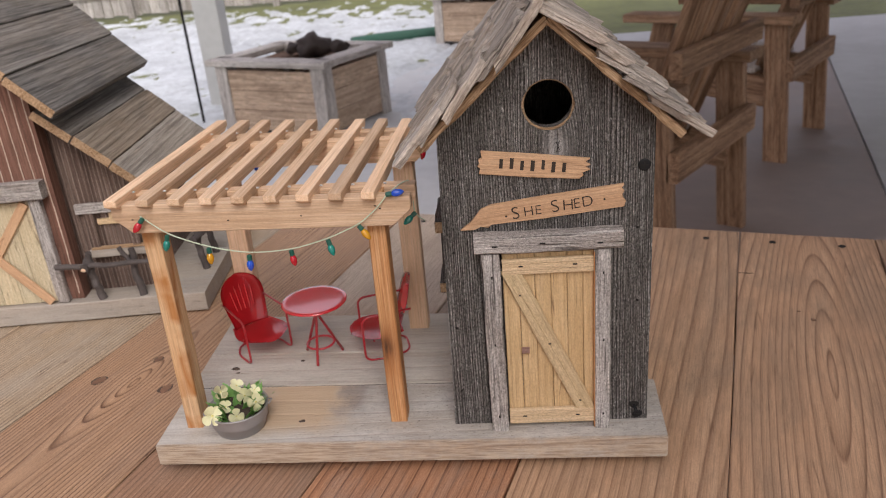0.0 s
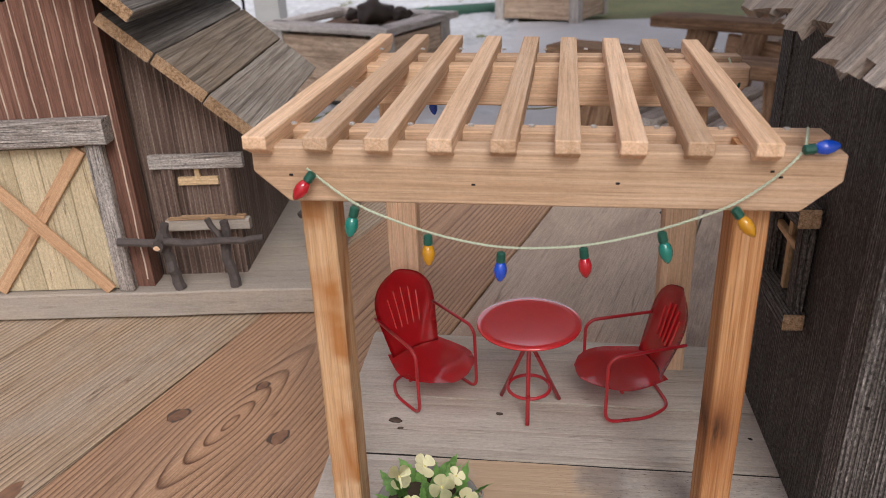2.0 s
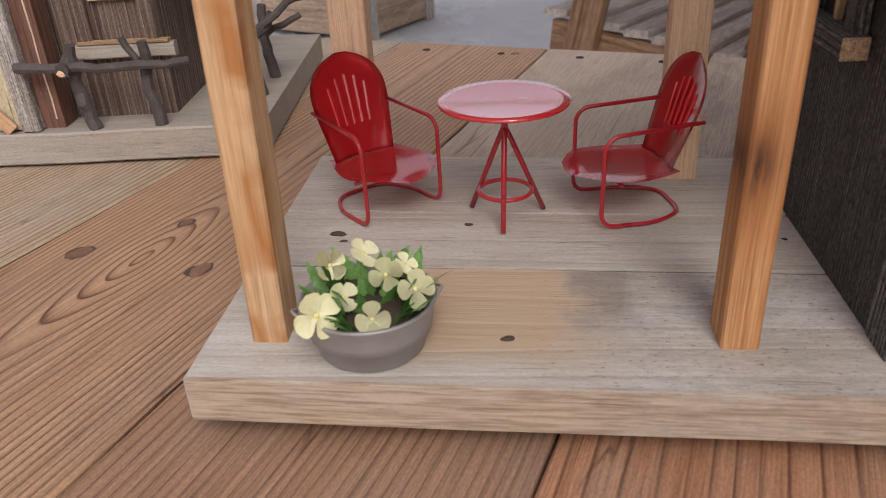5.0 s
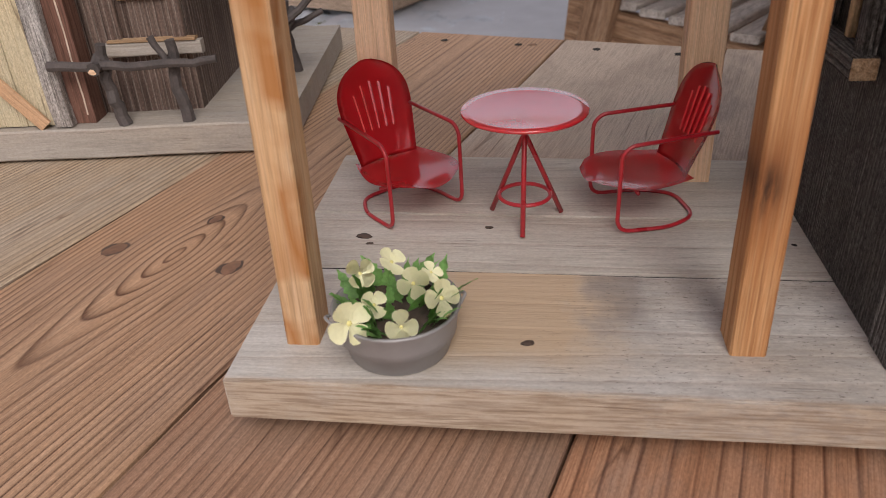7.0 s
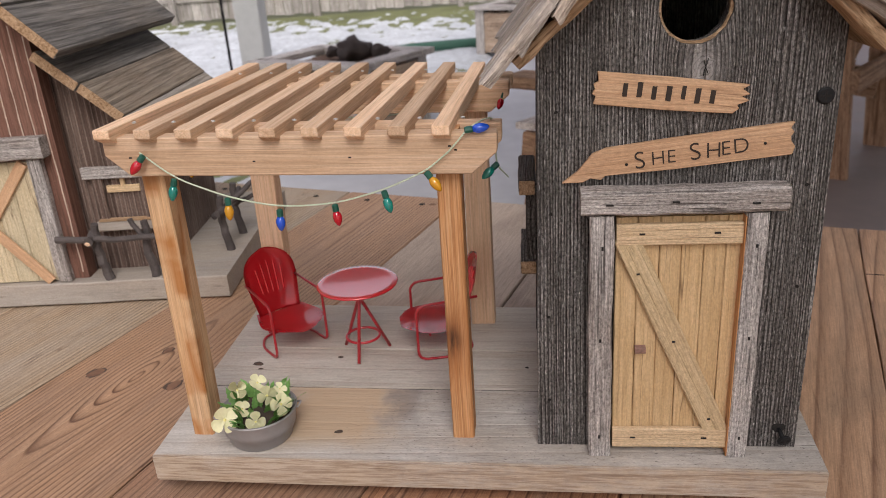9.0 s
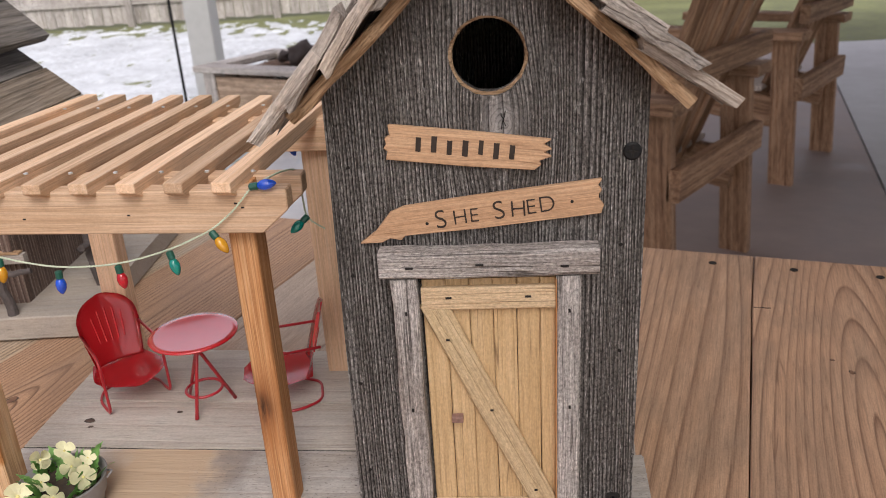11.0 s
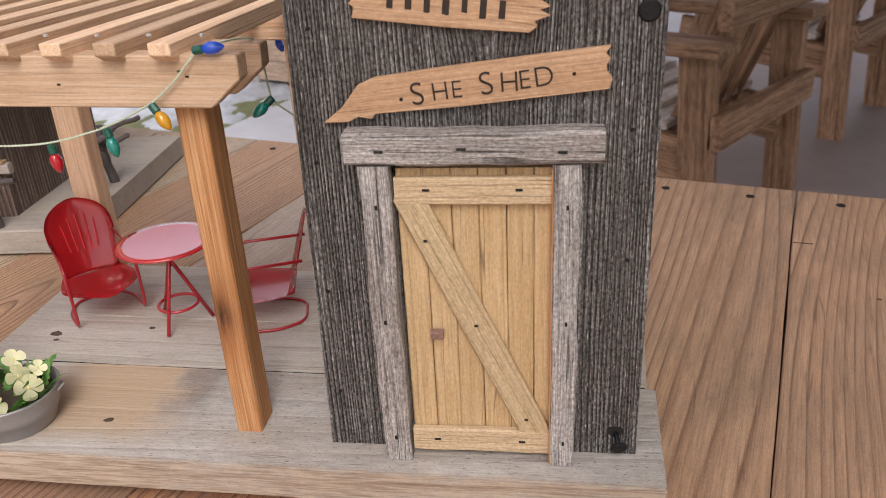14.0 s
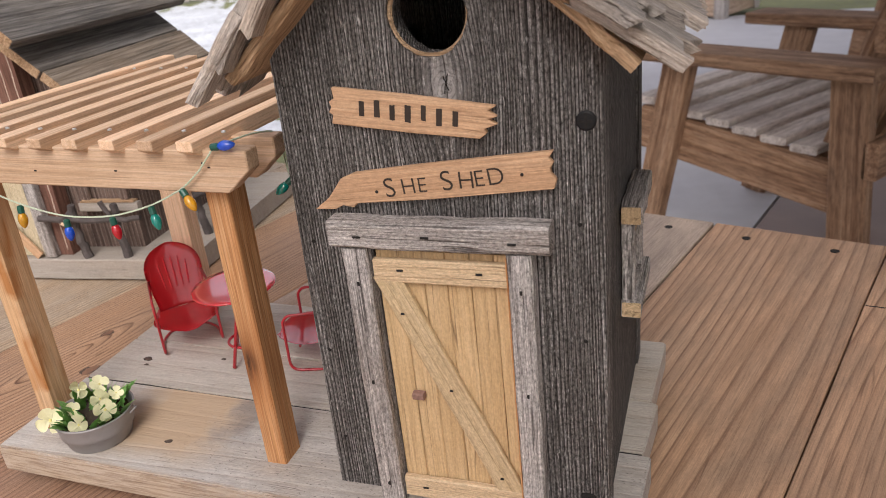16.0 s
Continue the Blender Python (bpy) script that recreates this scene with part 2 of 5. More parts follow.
def barn_front():
    """The shed's front board: the barnwood, with a pale ringed knot under the entrance hole."""
    mat = BARNPLAIN.copy()
    mat.name = "weathered_barnwood_with_pale_knot"
    nodes, links = mat.node_tree.nodes, mat.node_tree.links
    bsdf = nodes["Principled BSDF"]
    sep = nodes.new("ShaderNodeSeparateXYZ")
    tc = nodes.new("ShaderNodeTexCoord")
    links.new(tc.outputs["Object"], sep.inputs[0])
    wob = maths(nodes, links, "MULTIPLY", maths(nodes, links, "SUBTRACT", noise_tex(nodes, links, tc.outputs["Object"], 260, 4, 0.6), 0.5), 0.006)
    dx = maths(nodes, links, "DIVIDE", maths(nodes, links, "ADD", maths(nodes, links, "SUBTRACT", sep.outputs[0], 0.2085), wob), 0.0105)
    dy = maths(nodes, links, "DIVIDE", maths(nodes, links, "ADD", maths(nodes, links, "SUBTRACT", sep.outputs[1], 0.0805), wob), 0.0082)
    far = maths(nodes, links, "SQRT", maths(nodes, links, "ADD", maths(nodes, links, "MULTIPLY", dx, dx), maths(nodes, links, "MULTIPLY", dy, dy)))
    near = maths(nodes, links, "EXPONENT", maths(nodes, links, "MULTIPLY", maths(nodes, links, "MULTIPLY", far, far), -1.0))
    rings = maths(nodes, links, "FRACT", maths(nodes, links, "MULTIPLY", far, 4.5))
    line = ramp(nodes, [(0.0, (0.2, 0.19, 0.185)), (0.25, (0.42, 0.4, 0.39)), (0.8, (0.36, 0.345, 0.335)), (1.0, (0.17, 0.16, 0.155))])
    links.new(rings, line.inputs[0])
    before = bsdf.inputs["Base Color"].links[0].from_socket
    links.new(mixed(nodes, links, "MIX", maths(nodes, links, "MULTIPLY", near, 0.8), before, line.outputs[0]), bsdf.inputs["Base Color"])
    return mat


BARNFRONT = barn_front()
DECK_LOOK = dict(grit=0.12, grain=240, along=12, bump=0.35, vary=0.16, wide_share=0.6, contrast=(0.24, 0.5, 0.76), fibre=0.14, rings=22, ring_scale=16, ring_aspect=0.12, ring_base=70, ring_dark=(0.36, 0.3, 0.255), ring_amount=0.45,
                 cracks=0.6, crack_scale=170, crack_along=8, crack_wide=0.022, crack_col=(0.13, 0.1, 0.085), crack_cover=(0.55, 0.68))
DECKWOOD = wood("weathered_deck_board", (0.407, 0.378, 0.344), (0.548, 0.524, 0.49), (0.65, 0.63, 0.601), blotch=0.7, blotch_col=(0.44, 0.375, 0.305), **DECK_LOOK)
DECKREAR = wood("darker_deck_board", (0.37, 0.335, 0.291), (0.497, 0.464, 0.414), (0.59, 0.559, 0.508), blotch=0.7, blotch_col=(0.44, 0.375, 0.305), **DECK_LOOK)
BASEBOARD = wood("brown_grey_base_board", (0.28, 0.246, 0.211), (0.376, 0.34, 0.3), (0.446, 0.41, 0.368), blotch=0.7, blotch_col=(0.44, 0.375, 0.305), **DECK_LOOK)


def deck_front():
    """The front board: sawn tan edge and a tan patch where something once lay."""
    mat = DECKWOOD.copy()
    mat.name = "deck_front_board"
    nodes, links = mat.node_tree.nodes, mat.node_tree.links
    bsdf = nodes["Principled BSDF"]
    tc, sep = nodes.new("ShaderNodeTexCoord"), nodes.new("ShaderNodeSeparateXYZ")
    links.new(tc.outputs["Object"], sep.inputs[0])
    wob = maths(nodes, links, "MULTIPLY", maths(nodes, links, "SUBTRACT", noise_tex(nodes, links, tc.outputs["Object"], 45, 5, 0.65), 0.5), 0.045)
    x = maths(nodes, links, "ADD", sep.outputs[0], wob)
    y = maths(nodes, links, "ADD", sep.outputs[1], maths(nodes, links, "MULTIPLY", wob, 0.4))

    def band(v, lo, hi, soft):
        up = maths(nodes, links, "DIVIDE", maths(nodes, links, "SUBTRACT", v, lo), soft, True)
        down = maths(nodes, links, "DIVIDE", maths(nodes, links, "SUBTRACT", hi, v), soft, True)
        return maths(nodes, links, "MULTIPLY", up, down)

    patch = maths(nodes, links, "MULTIPLY", band(x, -0.18, -0.075, 0.03), band(y, -0.012, 0.09, 0.02))
    square = maths(nodes, links, "ADD", sep.outputs[1], maths(nodes, links, "MULTIPLY", maths(nodes, links, "ADD", sep.outputs[0], 0.227), 0.0185))
    front = band(maths(nodes, links, "ADD", square, maths(nodes, links, "MULTIPLY", wob, 0.12)), -0.2, -0.0125, 0.003)
    stain = maths(nodes, links, "MULTIPLY", band(x, -0.1, -0.068, 0.012), band(y, 0.01, 0.09, 0.02))
    tint = maths(nodes, links, "MAXIMUM", maths(nodes, links, "MULTIPLY", patch, 0.85), maths(nodes, links, "MULTIPLY", front, 0.58))
    before = bsdf.inputs["Base Color"].links[0].from_socket
    tan = mixed(nodes, links, "MIX", tint, before, (0.48, 0.35, 0.225))
    mottle = maths(nodes, links, "MULTIPLY", maths(nodes, links, "SUBTRACT", noise_tex(nodes, links, stretched(nodes, links, tc.outputs["Object"], 90, 210, 210), 1.0, 6, 0.75), 0.42), 3.2, True)
    dirt = maths(nodes, links, "MULTIPLY", maths(nodes, links, "MULTIPLY", band(x, -0.105, 0.3, 0.03), band(y, -0.2, 0.2, 0.01)), mottle)
    grimy = mixed(nodes, links, "MIX", maths(nodes, links, "MULTIPLY", dirt, 0.62), tan, (0.27, 0.25, 0.235))
    pits = ramp(nodes, [(0.62, (0, 0, 0)), (0.67, (1, 1, 1))])
    links.new(noise_tex(nodes, links, stretched(nodes, links, tc.outputs["Object"], 300, 1000, 1000), 1.0, 3, 0.6), pits.inputs[0])
    speckled = maths(nodes, links, "MULTIPLY", maths(nodes, links, "MULTIPLY", pits.outputs[0], band(x, -0.13, 0.3, 0.05)), maths(nodes, links, "SUBTRACT", 0.8, maths(nodes, links, "MULTIPLY", front, 0.65)))
    grimy = mixed(nodes, links, "MIX", speckled, grimy, (0.1, 0.085, 0.075))
    streak = ramp(nodes, [(0.46, (0, 0, 0)), (0.6, (1, 1, 1))])
    links.new(noise_tex(nodes, links, stretched(nodes, links, tc.outputs["Object"], 34, 900, 900), 1.0, 5, 0.65), streak.inputs[0])
    grimy = mixed(nodes, links, "MIX", maths(nodes, links, "MULTIPLY", maths(nodes, links, "MULTIPLY", streak.outputs[0], front), 0.6), grimy, (0.19, 0.12, 0.075))
    out = mixed(nodes, links, "MIX", maths(nodes, links, "MULTIPLY", stain, 0.5), grimy, (0.14, 0.12, 0.115))
    links.new(out, bsdf.inputs["Base Color"])
    return mat


DECKFRONT = deck_front()
TRIMWOOD = wood("weathered_grey_trim", (0.216, 0.196, 0.185), (0.443, 0.416, 0.398), (0.648, 0.621, 0.599), grit=0.5, grain=800, along=12, bump=0.8, blotch=0.4, blotch_col=(0.27, 0.2, 0.155), vary=0.12, contrast=(0.32, 0.5, 0.66), fibre=0.6,
                cracks=0.85, crack_scale=260, crack_along=5, crack_wide=0.04, crack_col=(0.05, 0.042, 0.038), crack_cover=(0.42, 0.56))
CEDAR = wood("new_cedar", (0.549, 0.369, 0.232), (0.676, 0.477, 0.32), (0.743, 0.554, 0.398), grain=420, along=7, rings=16, ring_scale=20, ring_aspect=0.06, ring_base=210, ring_dark=(0.52, 0.32, 0.18), ring_amount=0.28,
             bump=0.2, blotch=0.35, blotch_col=(0.56, 0.35, 0.215), vary=0.42, fibre=0.22, grit=0.08)
POSTWOOD = wood("orange_fir_post", (0.4, 0.185, 0.074), (0.555, 0.305, 0.142), (0.635, 0.39, 0.21), grain=520, along=8, rings=12, ring_scale=26, ring_aspect=0.08, ring_base=300, late=(0.55, 0.78), ring_dark=(0.23, 0.078, 0.025), ring_amount=0.65,
                bump=0.25, blotch=0.75, blotch_col=(0.45, 0.19, 0.065), vary=0.1, fibre=0.3)
POSTPALE = wood("pale_fir_post_with_streak", (0.45, 0.284, 0.156), (0.567, 0.37, 0.213), (0.63, 0.439, 0.279), grain=420, along=8, bump=0.25, blotch=0.5, blotch_col=(0.58, 0.34, 0.16), vary=0.1, fibre=0.25,
                cracks=0.85, crack_scale=48, crack_along=7, crack_wide=0.12, crack_col=(0.36, 0.135, 0.03), crack_cover=(0.36, 0.5))
def knotted_post():
    """The orange post with a dark knot running through it."""
    mat = POSTWOOD.copy()
    mat.name = "orange_fir_post_with_dark_knot"
    nodes, links = mat.node_tree.nodes, mat.node_tree.links
    bsdf = nodes["Principled BSDF"]
    tc, sep = nodes.new("ShaderNodeTexCoord"), nodes.new("ShaderNodeSeparateXYZ")
    links.new(tc.outputs["Object"], sep.inputs[0])
    grainy = noise_tex(nodes, links, stretched(nodes, links, tc.outputs["Object"], 60, 420, 420), 1.0, 4, 0.6)
    dx = maths(nodes, links, "ADD", maths(nodes, links, "SUBTRACT", sep.outputs[0], -0.0255), maths(nodes, links, "MULTIPLY", maths(nodes, links, "SUBTRACT", grainy, 0.5), 0.012))

    def spread(length, side, wide):
        a, b = maths(nodes, links, "DIVIDE", dx, length), maths(nodes, links, "DIVIDE", maths(nodes, links, "SUBTRACT", sep.outputs[1], side), wide)
        return maths(nodes, links, "EXPONENT", maths(nodes, links, "MULTIPLY", maths(nodes, links, "ADD", maths(nodes, links, "MULTIPLY", a, a), maths(nodes, links, "MULTIPLY", b, b)), -1.0))

    before = bsdf.inputs["Base Color"].links[0].from_socket
    warm = mixed(nodes, links, "MIX", maths(nodes, links, "MULTIPLY", spread(0.02, 0.0025, 0.007), 0.75), before, (0.24, 0.085, 0.03))
    dark = maths(nodes, links, "MULTIPLY", spread(0.008, 0.0034, 0.0046), maths(nodes, links, "MULTIPLY", maths(nodes, links, "SUBTRACT", grainy, 0.25), 3.0, True))
    links.new(mixed(nodes, links, "MIX", dark, warm, (0.03, 0.016, 0.01)), bsdf.inputs["Base Color"])
    return mat


POSTKNOT = knotted_post()
PINE_LOOK = dict(grit=0.22, grain=700, along=20, bump=0.5, vary=0.16, contrast=(0.3, 0.5, 0.7), rings=20, ring_scale=40, ring_aspect=0.05, ring_base=240, ring_amount=0.13, fibre=0.22, cracks=0.7, crack_scale=120, crack_along=4, crack_wide=0.014, crack_col=(0.12, 0.07, 0.035), crack_cover=(0.47, 0.58))
PINE = wood("pale_pine", (0.443, 0.315, 0.181), (0.636, 0.475, 0.289), (0.746, 0.585, 0.39), blotch=0.45, blotch_col=(0.43, 0.28, 0.15), ring_dark=(0.34, 0.2, 0.09), **PINE_LOOK)
PALEPINE = wood("pale_pine_rail", (0.48, 0.34, 0.2), (0.65, 0.49, 0.31), (0.73, 0.58, 0.4), blotch=0.3, blotch_col=(0.5, 0.35, 0.2), ring_dark=(0.42, 0.27, 0.14), **PINE_LOOK)
DOORPINE = wood("yellow_pine_door_board", (0.47, 0.32, 0.165), (0.63, 0.45, 0.25), (0.71, 0.53, 0.32), blotch=0.55, blotch_col=(0.52, 0.34, 0.16), ring_dark=(0.36, 0.22, 0.1), **{**PINE_LOOK, "grain": 380, "along": 14, "fibre": 0.14, "ring_base": 150, "ring_amount": 0.2, "vary": 0.2, "grit": 0.14})
DOORBRACE = wood("dry_tan_pine_brace", (0.42, 0.3, 0.165), (0.55, 0.42, 0.25), (0.62, 0.49, 0.31), blotch=0.4, blotch_col=(0.46, 0.33, 0.2), ring_dark=(0.36, 0.24, 0.12), **{**PINE_LOOK, "grain": 420, "fibre": 0.16})
SHAKEWOOD = wood("split_shake", (0.146, 0.122, 0.107), (0.378, 0.336, 0.299), (0.634, 0.573, 0.512), grain=600, along=14, bump=0.8, blotch=0.35, blotch_col=(0.4, 0.28, 0.175), vary=0.6, fibre=0.3, contrast=(0.3, 0.5, 0.72), grit=0.2,
                 cracks=0.5, crack_scale=260, crack_along=6, crack_wide=0.05, crack_col=(0.035, 0.028, 0.024), crack_cover=(0.4, 0.54))
SPLITWOOD = wood("fresh_split_wood", (0.26, 0.16, 0.085), (0.45, 0.3, 0.18), (0.56, 0.4, 0.26), grain=500, along=12, bump=0.9, blotch=0.3, vary=0.25)
SIGNWOOD = wood("sign_wood", (0.4, 0.235, 0.13), (0.55, 0.35, 0.21), (0.64, 0.44, 0.28), grit=0.15, grain=600, along=14, bump=0.35, blotch=0.35, blotch_col=(0.44, 0.25, 0.14), vary=0.06, contrast=(0.3, 0.5, 0.68), fibre=0.25,
                cracks=0.6, crack_scale=140, crack_along=8, crack_wide=0.014, crack_col=(0.2, 0.1, 0.05), crack_cover=(0.52, 0.62))
TABLE_LOOK = dict(grit=0.2, late=(0.28, 0.62), grain=420, along=6, rings=75, ring_scale=6.5, ring_aspect=0.05, ring_base=230, bump=0.3, blotch=0.45, vary=0.16, rough=0.6, contrast=(0.28, 0.5, 0.72), ring_bump=0.25,
                  fibre=0.35, cracks=0.6, crack_scale=60, crack_along=3, crack_wide=0.012, crack_col=(0.07, 0.03, 0.018), crack_cover=(0.5, 0.62))
TABLEWOOD = wood("table_plank_redwood", (0.308, 0.15, 0.083), (0.408, 0.21, 0.12), (0.474, 0.265, 0.158), ring_dark=(0.11, 0.041, 0.022), ring_amount=0.95, blotch_col=(0.27, 0.215, 0.18), worn=(0.1, 0.3, (0.53, 0.44, 0.355), 0.88), **{**TABLE_LOOK, "ring_base": 120, "rings": 90, "ring_scale": 9, "late": (0.62, 0.8), "ring_bump": 0.1, "blotch": 0.75})
TABLEFINE = wood("table_plank_fine_grained", (0.26, 0.148, 0.092), (0.345, 0.205, 0.132), (0.41, 0.258, 0.172), ring_dark=(0.1, 0.045, 0.028), ring_amount=0.8, blotch_col=(0.27, 0.2, 0.155), worn=(0.1, 0.3, (0.53, 0.44, 0.355), 0.88), **{**TABLE_LOOK, "ring_base": 250, "rings": 60, "ring_scale": 9, "late": (0.5, 0.76), "ring_bump": 0.14})
TABLELOOP = wood("table_plank_with_eye", (0.378, 0.224, 0.134), (0.476, 0.295, 0.181), (0.551, 0.367, 0.244), ring_dark=(0.1, 0.043, 0.025), ring_amount=1.0, blotch_col=(0.3, 0.2, 0.145), eye_loop=(0.085, 0.0112, 0.022, 0.075), **{**TABLE_LOOK, "late": (0.42, 0.7), "ring_bump": 0.15})
TABLEPALE = wood("table_plank_greyed", (0.313, 0.222, 0.146), (0.439, 0.332, 0.229), (0.528, 0.416, 0.3), ring_dark=(0.075, 0.043, 0.025), ring_amount=1.0, blotch_col=(0.4, 0.36, 0.31), **TABLE_LOOK)
RIGHT_LOOK = dict(grit=0.12, late=(0.4, 0.74), grain=330, along=6, rings=80, ring_scale=11, ring_aspect=0.1, bump=0.3, blotch=0.6, wide_share=0.55, vary=0.08, rough=0.6, contrast=(0.24, 0.5, 0.76), ring_bump=0.15, fibre=0.3, ring_dark=(0.16, 0.078, 0.045), ring_amount=0.85,
                  blotch_col=(0.3, 0.205, 0.14), cracks=0.5, crack_scale=60, crack_along=3, crack_wide=0.012, crack_col=(0.12, 0.06, 0.035), crack_cover=(0.52, 0.64))
TABLETAN = wood("table_plank_tan", (0.34, 0.2, 0.115), (0.5, 0.316, 0.198), (0.6, 0.41, 0.27), ring_base=110, **RIGHT_LOOK)
TABLEEYE = wood("table_plank_tan_with_loops", (0.432, 0.259, 0.157), (0.528, 0.329, 0.205), (0.604, 0.4, 0.259), ring_base=150, eye_loop=(0.235, -0.006, 0.024, 0.3), **RIGHT_LOOK)
BARNRED = wood("worn_brown_barn_siding", (0.101, 0.0499, 0.0361), (0.185, 0.0926, 0.0674), (0.291, 0.166, 0.123), grain=300, along=4, bump=0.4, blotch=0.3, specks=0.6, vary=0.08, contrast=(0.32, 0.5, 0.7))
BARNRIDGE = wood("pale_lined_brown_siding", (0.055, 0.036, 0.029), (0.125, 0.083, 0.067), (0.24, 0.18, 0.15), grain=330, along=4, bump=0.8, blotch=0.35, blotch_col=(0.085, 0.055, 0.044), vary=0.06, contrast=(0.33, 0.5, 0.68), grit=0.4,
                 rings=26, ring_scale=30, ring_aspect=0.03, ring_base=210, ring_dark=(0.42, 0.35, 0.3), ring_amount=0.85, ring_bump=-0.4, late=(0.62, 0.8))
BARNPINE = wood("cream_pine_barn_door", (0.43, 0.345, 0.21), (0.57, 0.475, 0.315), (0.65, 0.56, 0.4), blotch=0.4, blotch_col=(0.47, 0.45, 0.34), ring_dark=(0.45, 0.33, 0.19), **{**PINE_LOOK, "vary": 0.3})
CREAM = plain("cream_worn_groove", (0.52, 0.42, 0.34), 0.8, bump=0.3, scale=500, vary=0.3)
ROOFPALE_COLOURS = ((0.17, 0.15, 0.13), (0.31, 0.28, 0.245), (0.41, 0.38, 0.34))
ROOF_LOOK = dict(grain=340, along=6, rings=50, ring_scale=13, ring_aspect=0.11, ring_base=130, ring_amount=0.65, bump=0.7, blotch=0.4, vary=0.3, fibre=0.4)
ROOFGREY = wood("weathered_roof_board", (0.0791, 0.0744, 0.0698), (0.186, 0.175, 0.163), (0.288, 0.27, 0.251), ring_dark=(0.075, 0.066, 0.06), blotch_col=(0.25, 0.205, 0.16), **ROOF_LOOK)
ROOFPALE = wood("pale_roof_board", *ROOFPALE_COLOURS, ring_dark=(0.14, 0.11, 0.09), blotch_col=(0.3, 0.24, 0.18), **ROOF_LOOK)
ROOFBROWN = wood("brownish_roof_board", (0.14, 0.115, 0.09), (0.26, 0.215, 0.17), (0.36, 0.31, 0.25), ring_dark=(0.12, 0.085, 0.06), blotch_col=(0.3, 0.22, 0.15), **ROOF_LOOK)
TWIG = plain("grey_bark", (0.075, 0.063, 0.06), 0.85, bump=0.8, scale=600, vary=0.45)
PATIOWOOD = wood("patio_chair_wood", (0.177, 0.0952, 0.0524), (0.333, 0.199, 0.118), (0.44, 0.285, 0.181), grain=90, along=2, bump=0.2, blotch=0.4, blotch_col=(0.14, 0.085, 0.055), vary=0.35)
PLANTERWOOD = wood("planter_cedar_board", (0.34, 0.243, 0.173), (0.51, 0.381, 0.27), (0.646, 0.502, 0.375), grain=60, along=2, bump=0.2, blotch=0.3, vary=0.2)
PLANTERGREY = wood("planter_grey_frame", (0.33, 0.3, 0.27), (0.48, 0.443, 0.405), (0.6, 0.57, 0.532), grain=60, along=2, bump=0.2, blotch=0.25, vary=0.12)
FENCEWOOD = wood("fence_board", (0.27, 0.246, 0.225), (0.405, 0.377, 0.349), (0.54, 0.522, 0.496), grain=40, along=1, bump=0.2, blotch=0.35, vary=0.35)
RED = plain("red_enamel", (0.63, 0.018, 0.028), 0.22, spec=0.7, scale=40, vary=0.1, coat=1.0, bump=0.008)
RED.node_tree.nodes["Principled BSDF"].inputs["Coat IOR"].default_value = 1.7
RED.node_tree.nodes["Principled BSDF"].inputs["Coat Roughness"].default_value = 0.07
REDTUBE = plain("dark_red_enamelled_tube", (0.4, 0.012, 0.022), 0.32, spec=0.5, scale=60, vary=0.15, coat=0.6)
POTMETAL = plain("dull_zinc", (0.33, 0.32, 0.32), 0.5, metal=0.35, bump=0.1, scale=150, vary=0.12)
SOIL = plain("dark_soil", (0.05, 0.035, 0.025), 0.95, bump=1.0, scale=400, vary=0.5)
LITTER = plain("brown_plant_litter", (0.13, 0.08, 0.055), 0.95, bump=1.0, scale=60, vary=0.6)
LEAF = plain("green_leaf", (0.24, 0.46, 0.14), 0.55, bump=0.2, scale=500, vary=0.3)
PETAL = plain("cream_petal", (0.9, 0.89, 0.62), 0.7, bump=0.1, scale=400, vary=0.06)
PETALMID = plain("yellow_flower_eye", (0.8, 0.74, 0.3), 0.7, scale=400)
CORD = plain("pale_green_cord", (0.52, 0.6, 0.46), 0.7, bump=0.4, scale=1500, vary=0.15)
SOCKET = plain("dark_green_socket", (0.01, 0.085, 0.06), 0.4, scale=500)
BULBS = {"red": plain("red_bulb", (0.6, 0.012, 0.03), 0.12, spec=0.7, coat=0.6, trans=0.3), "green": plain("green_bulb", (0.008, 0.28, 0.23), 0.12, spec=0.7, coat=0.6, trans=0.3),
         "blue": plain("blue_bulb", (0.01, 0.1, 0.72), 0.12, spec=0.7, coat=0.6, trans=0.3), "amber": plain("amber_bulb", (0.72, 0.36, 0.015), 0.12, spec=0.7, coat=0.6, trans=0.3)}
KNOBWOOD = plain("brown_twig_slice", (0.26, 0.15, 0.12), 0.8, bump=0.5, scale=900, vary=0.35)
GREYSLAT = wood("greyed_seat_slat", (0.378, 0.324, 0.284), (0.567, 0.513, 0.459), (0.675, 0.621, 0.581), grain=90, along=2, bump=0.2, blotch=0.3, vary=0.2)
BLACK = plain("black_steel", (0.008, 0.008, 0.009), 0.55, metal=0.0, spec=0.3, scale=300)
NAIL = plain("nail_steel", (0.82, 0.82, 0.8), 0.35, metal=0.85, scale=900)
HOLE = plain("dark_nail_hole", (0.012, 0.01, 0.009), 0.9, scale=900)
BURNT = plain("burnt_lettering", (0.035, 0.024, 0.018), 0.9, scale=1200, vary=0.4)
KNOTRED = plain("reddish_knot_wood", (0.22, 0.12, 0.075), 0.8, bump=0.5, scale=300, vary=0.4)
KNOT = plain("dark_knot", (0.075, 0.05, 0.038), 0.85, bump=0.6, scale=500, vary=0.4)
CONCRETE = plain("grey_concrete", (0.52, 0.53, 0.54), 0.75, bump=0.15, scale=9, vary=0.12)
STAINED = plain("red_stained_concrete", (0.3, 0.245, 0.225), 0.6, bump=0.15, scale=7, vary=0.2)
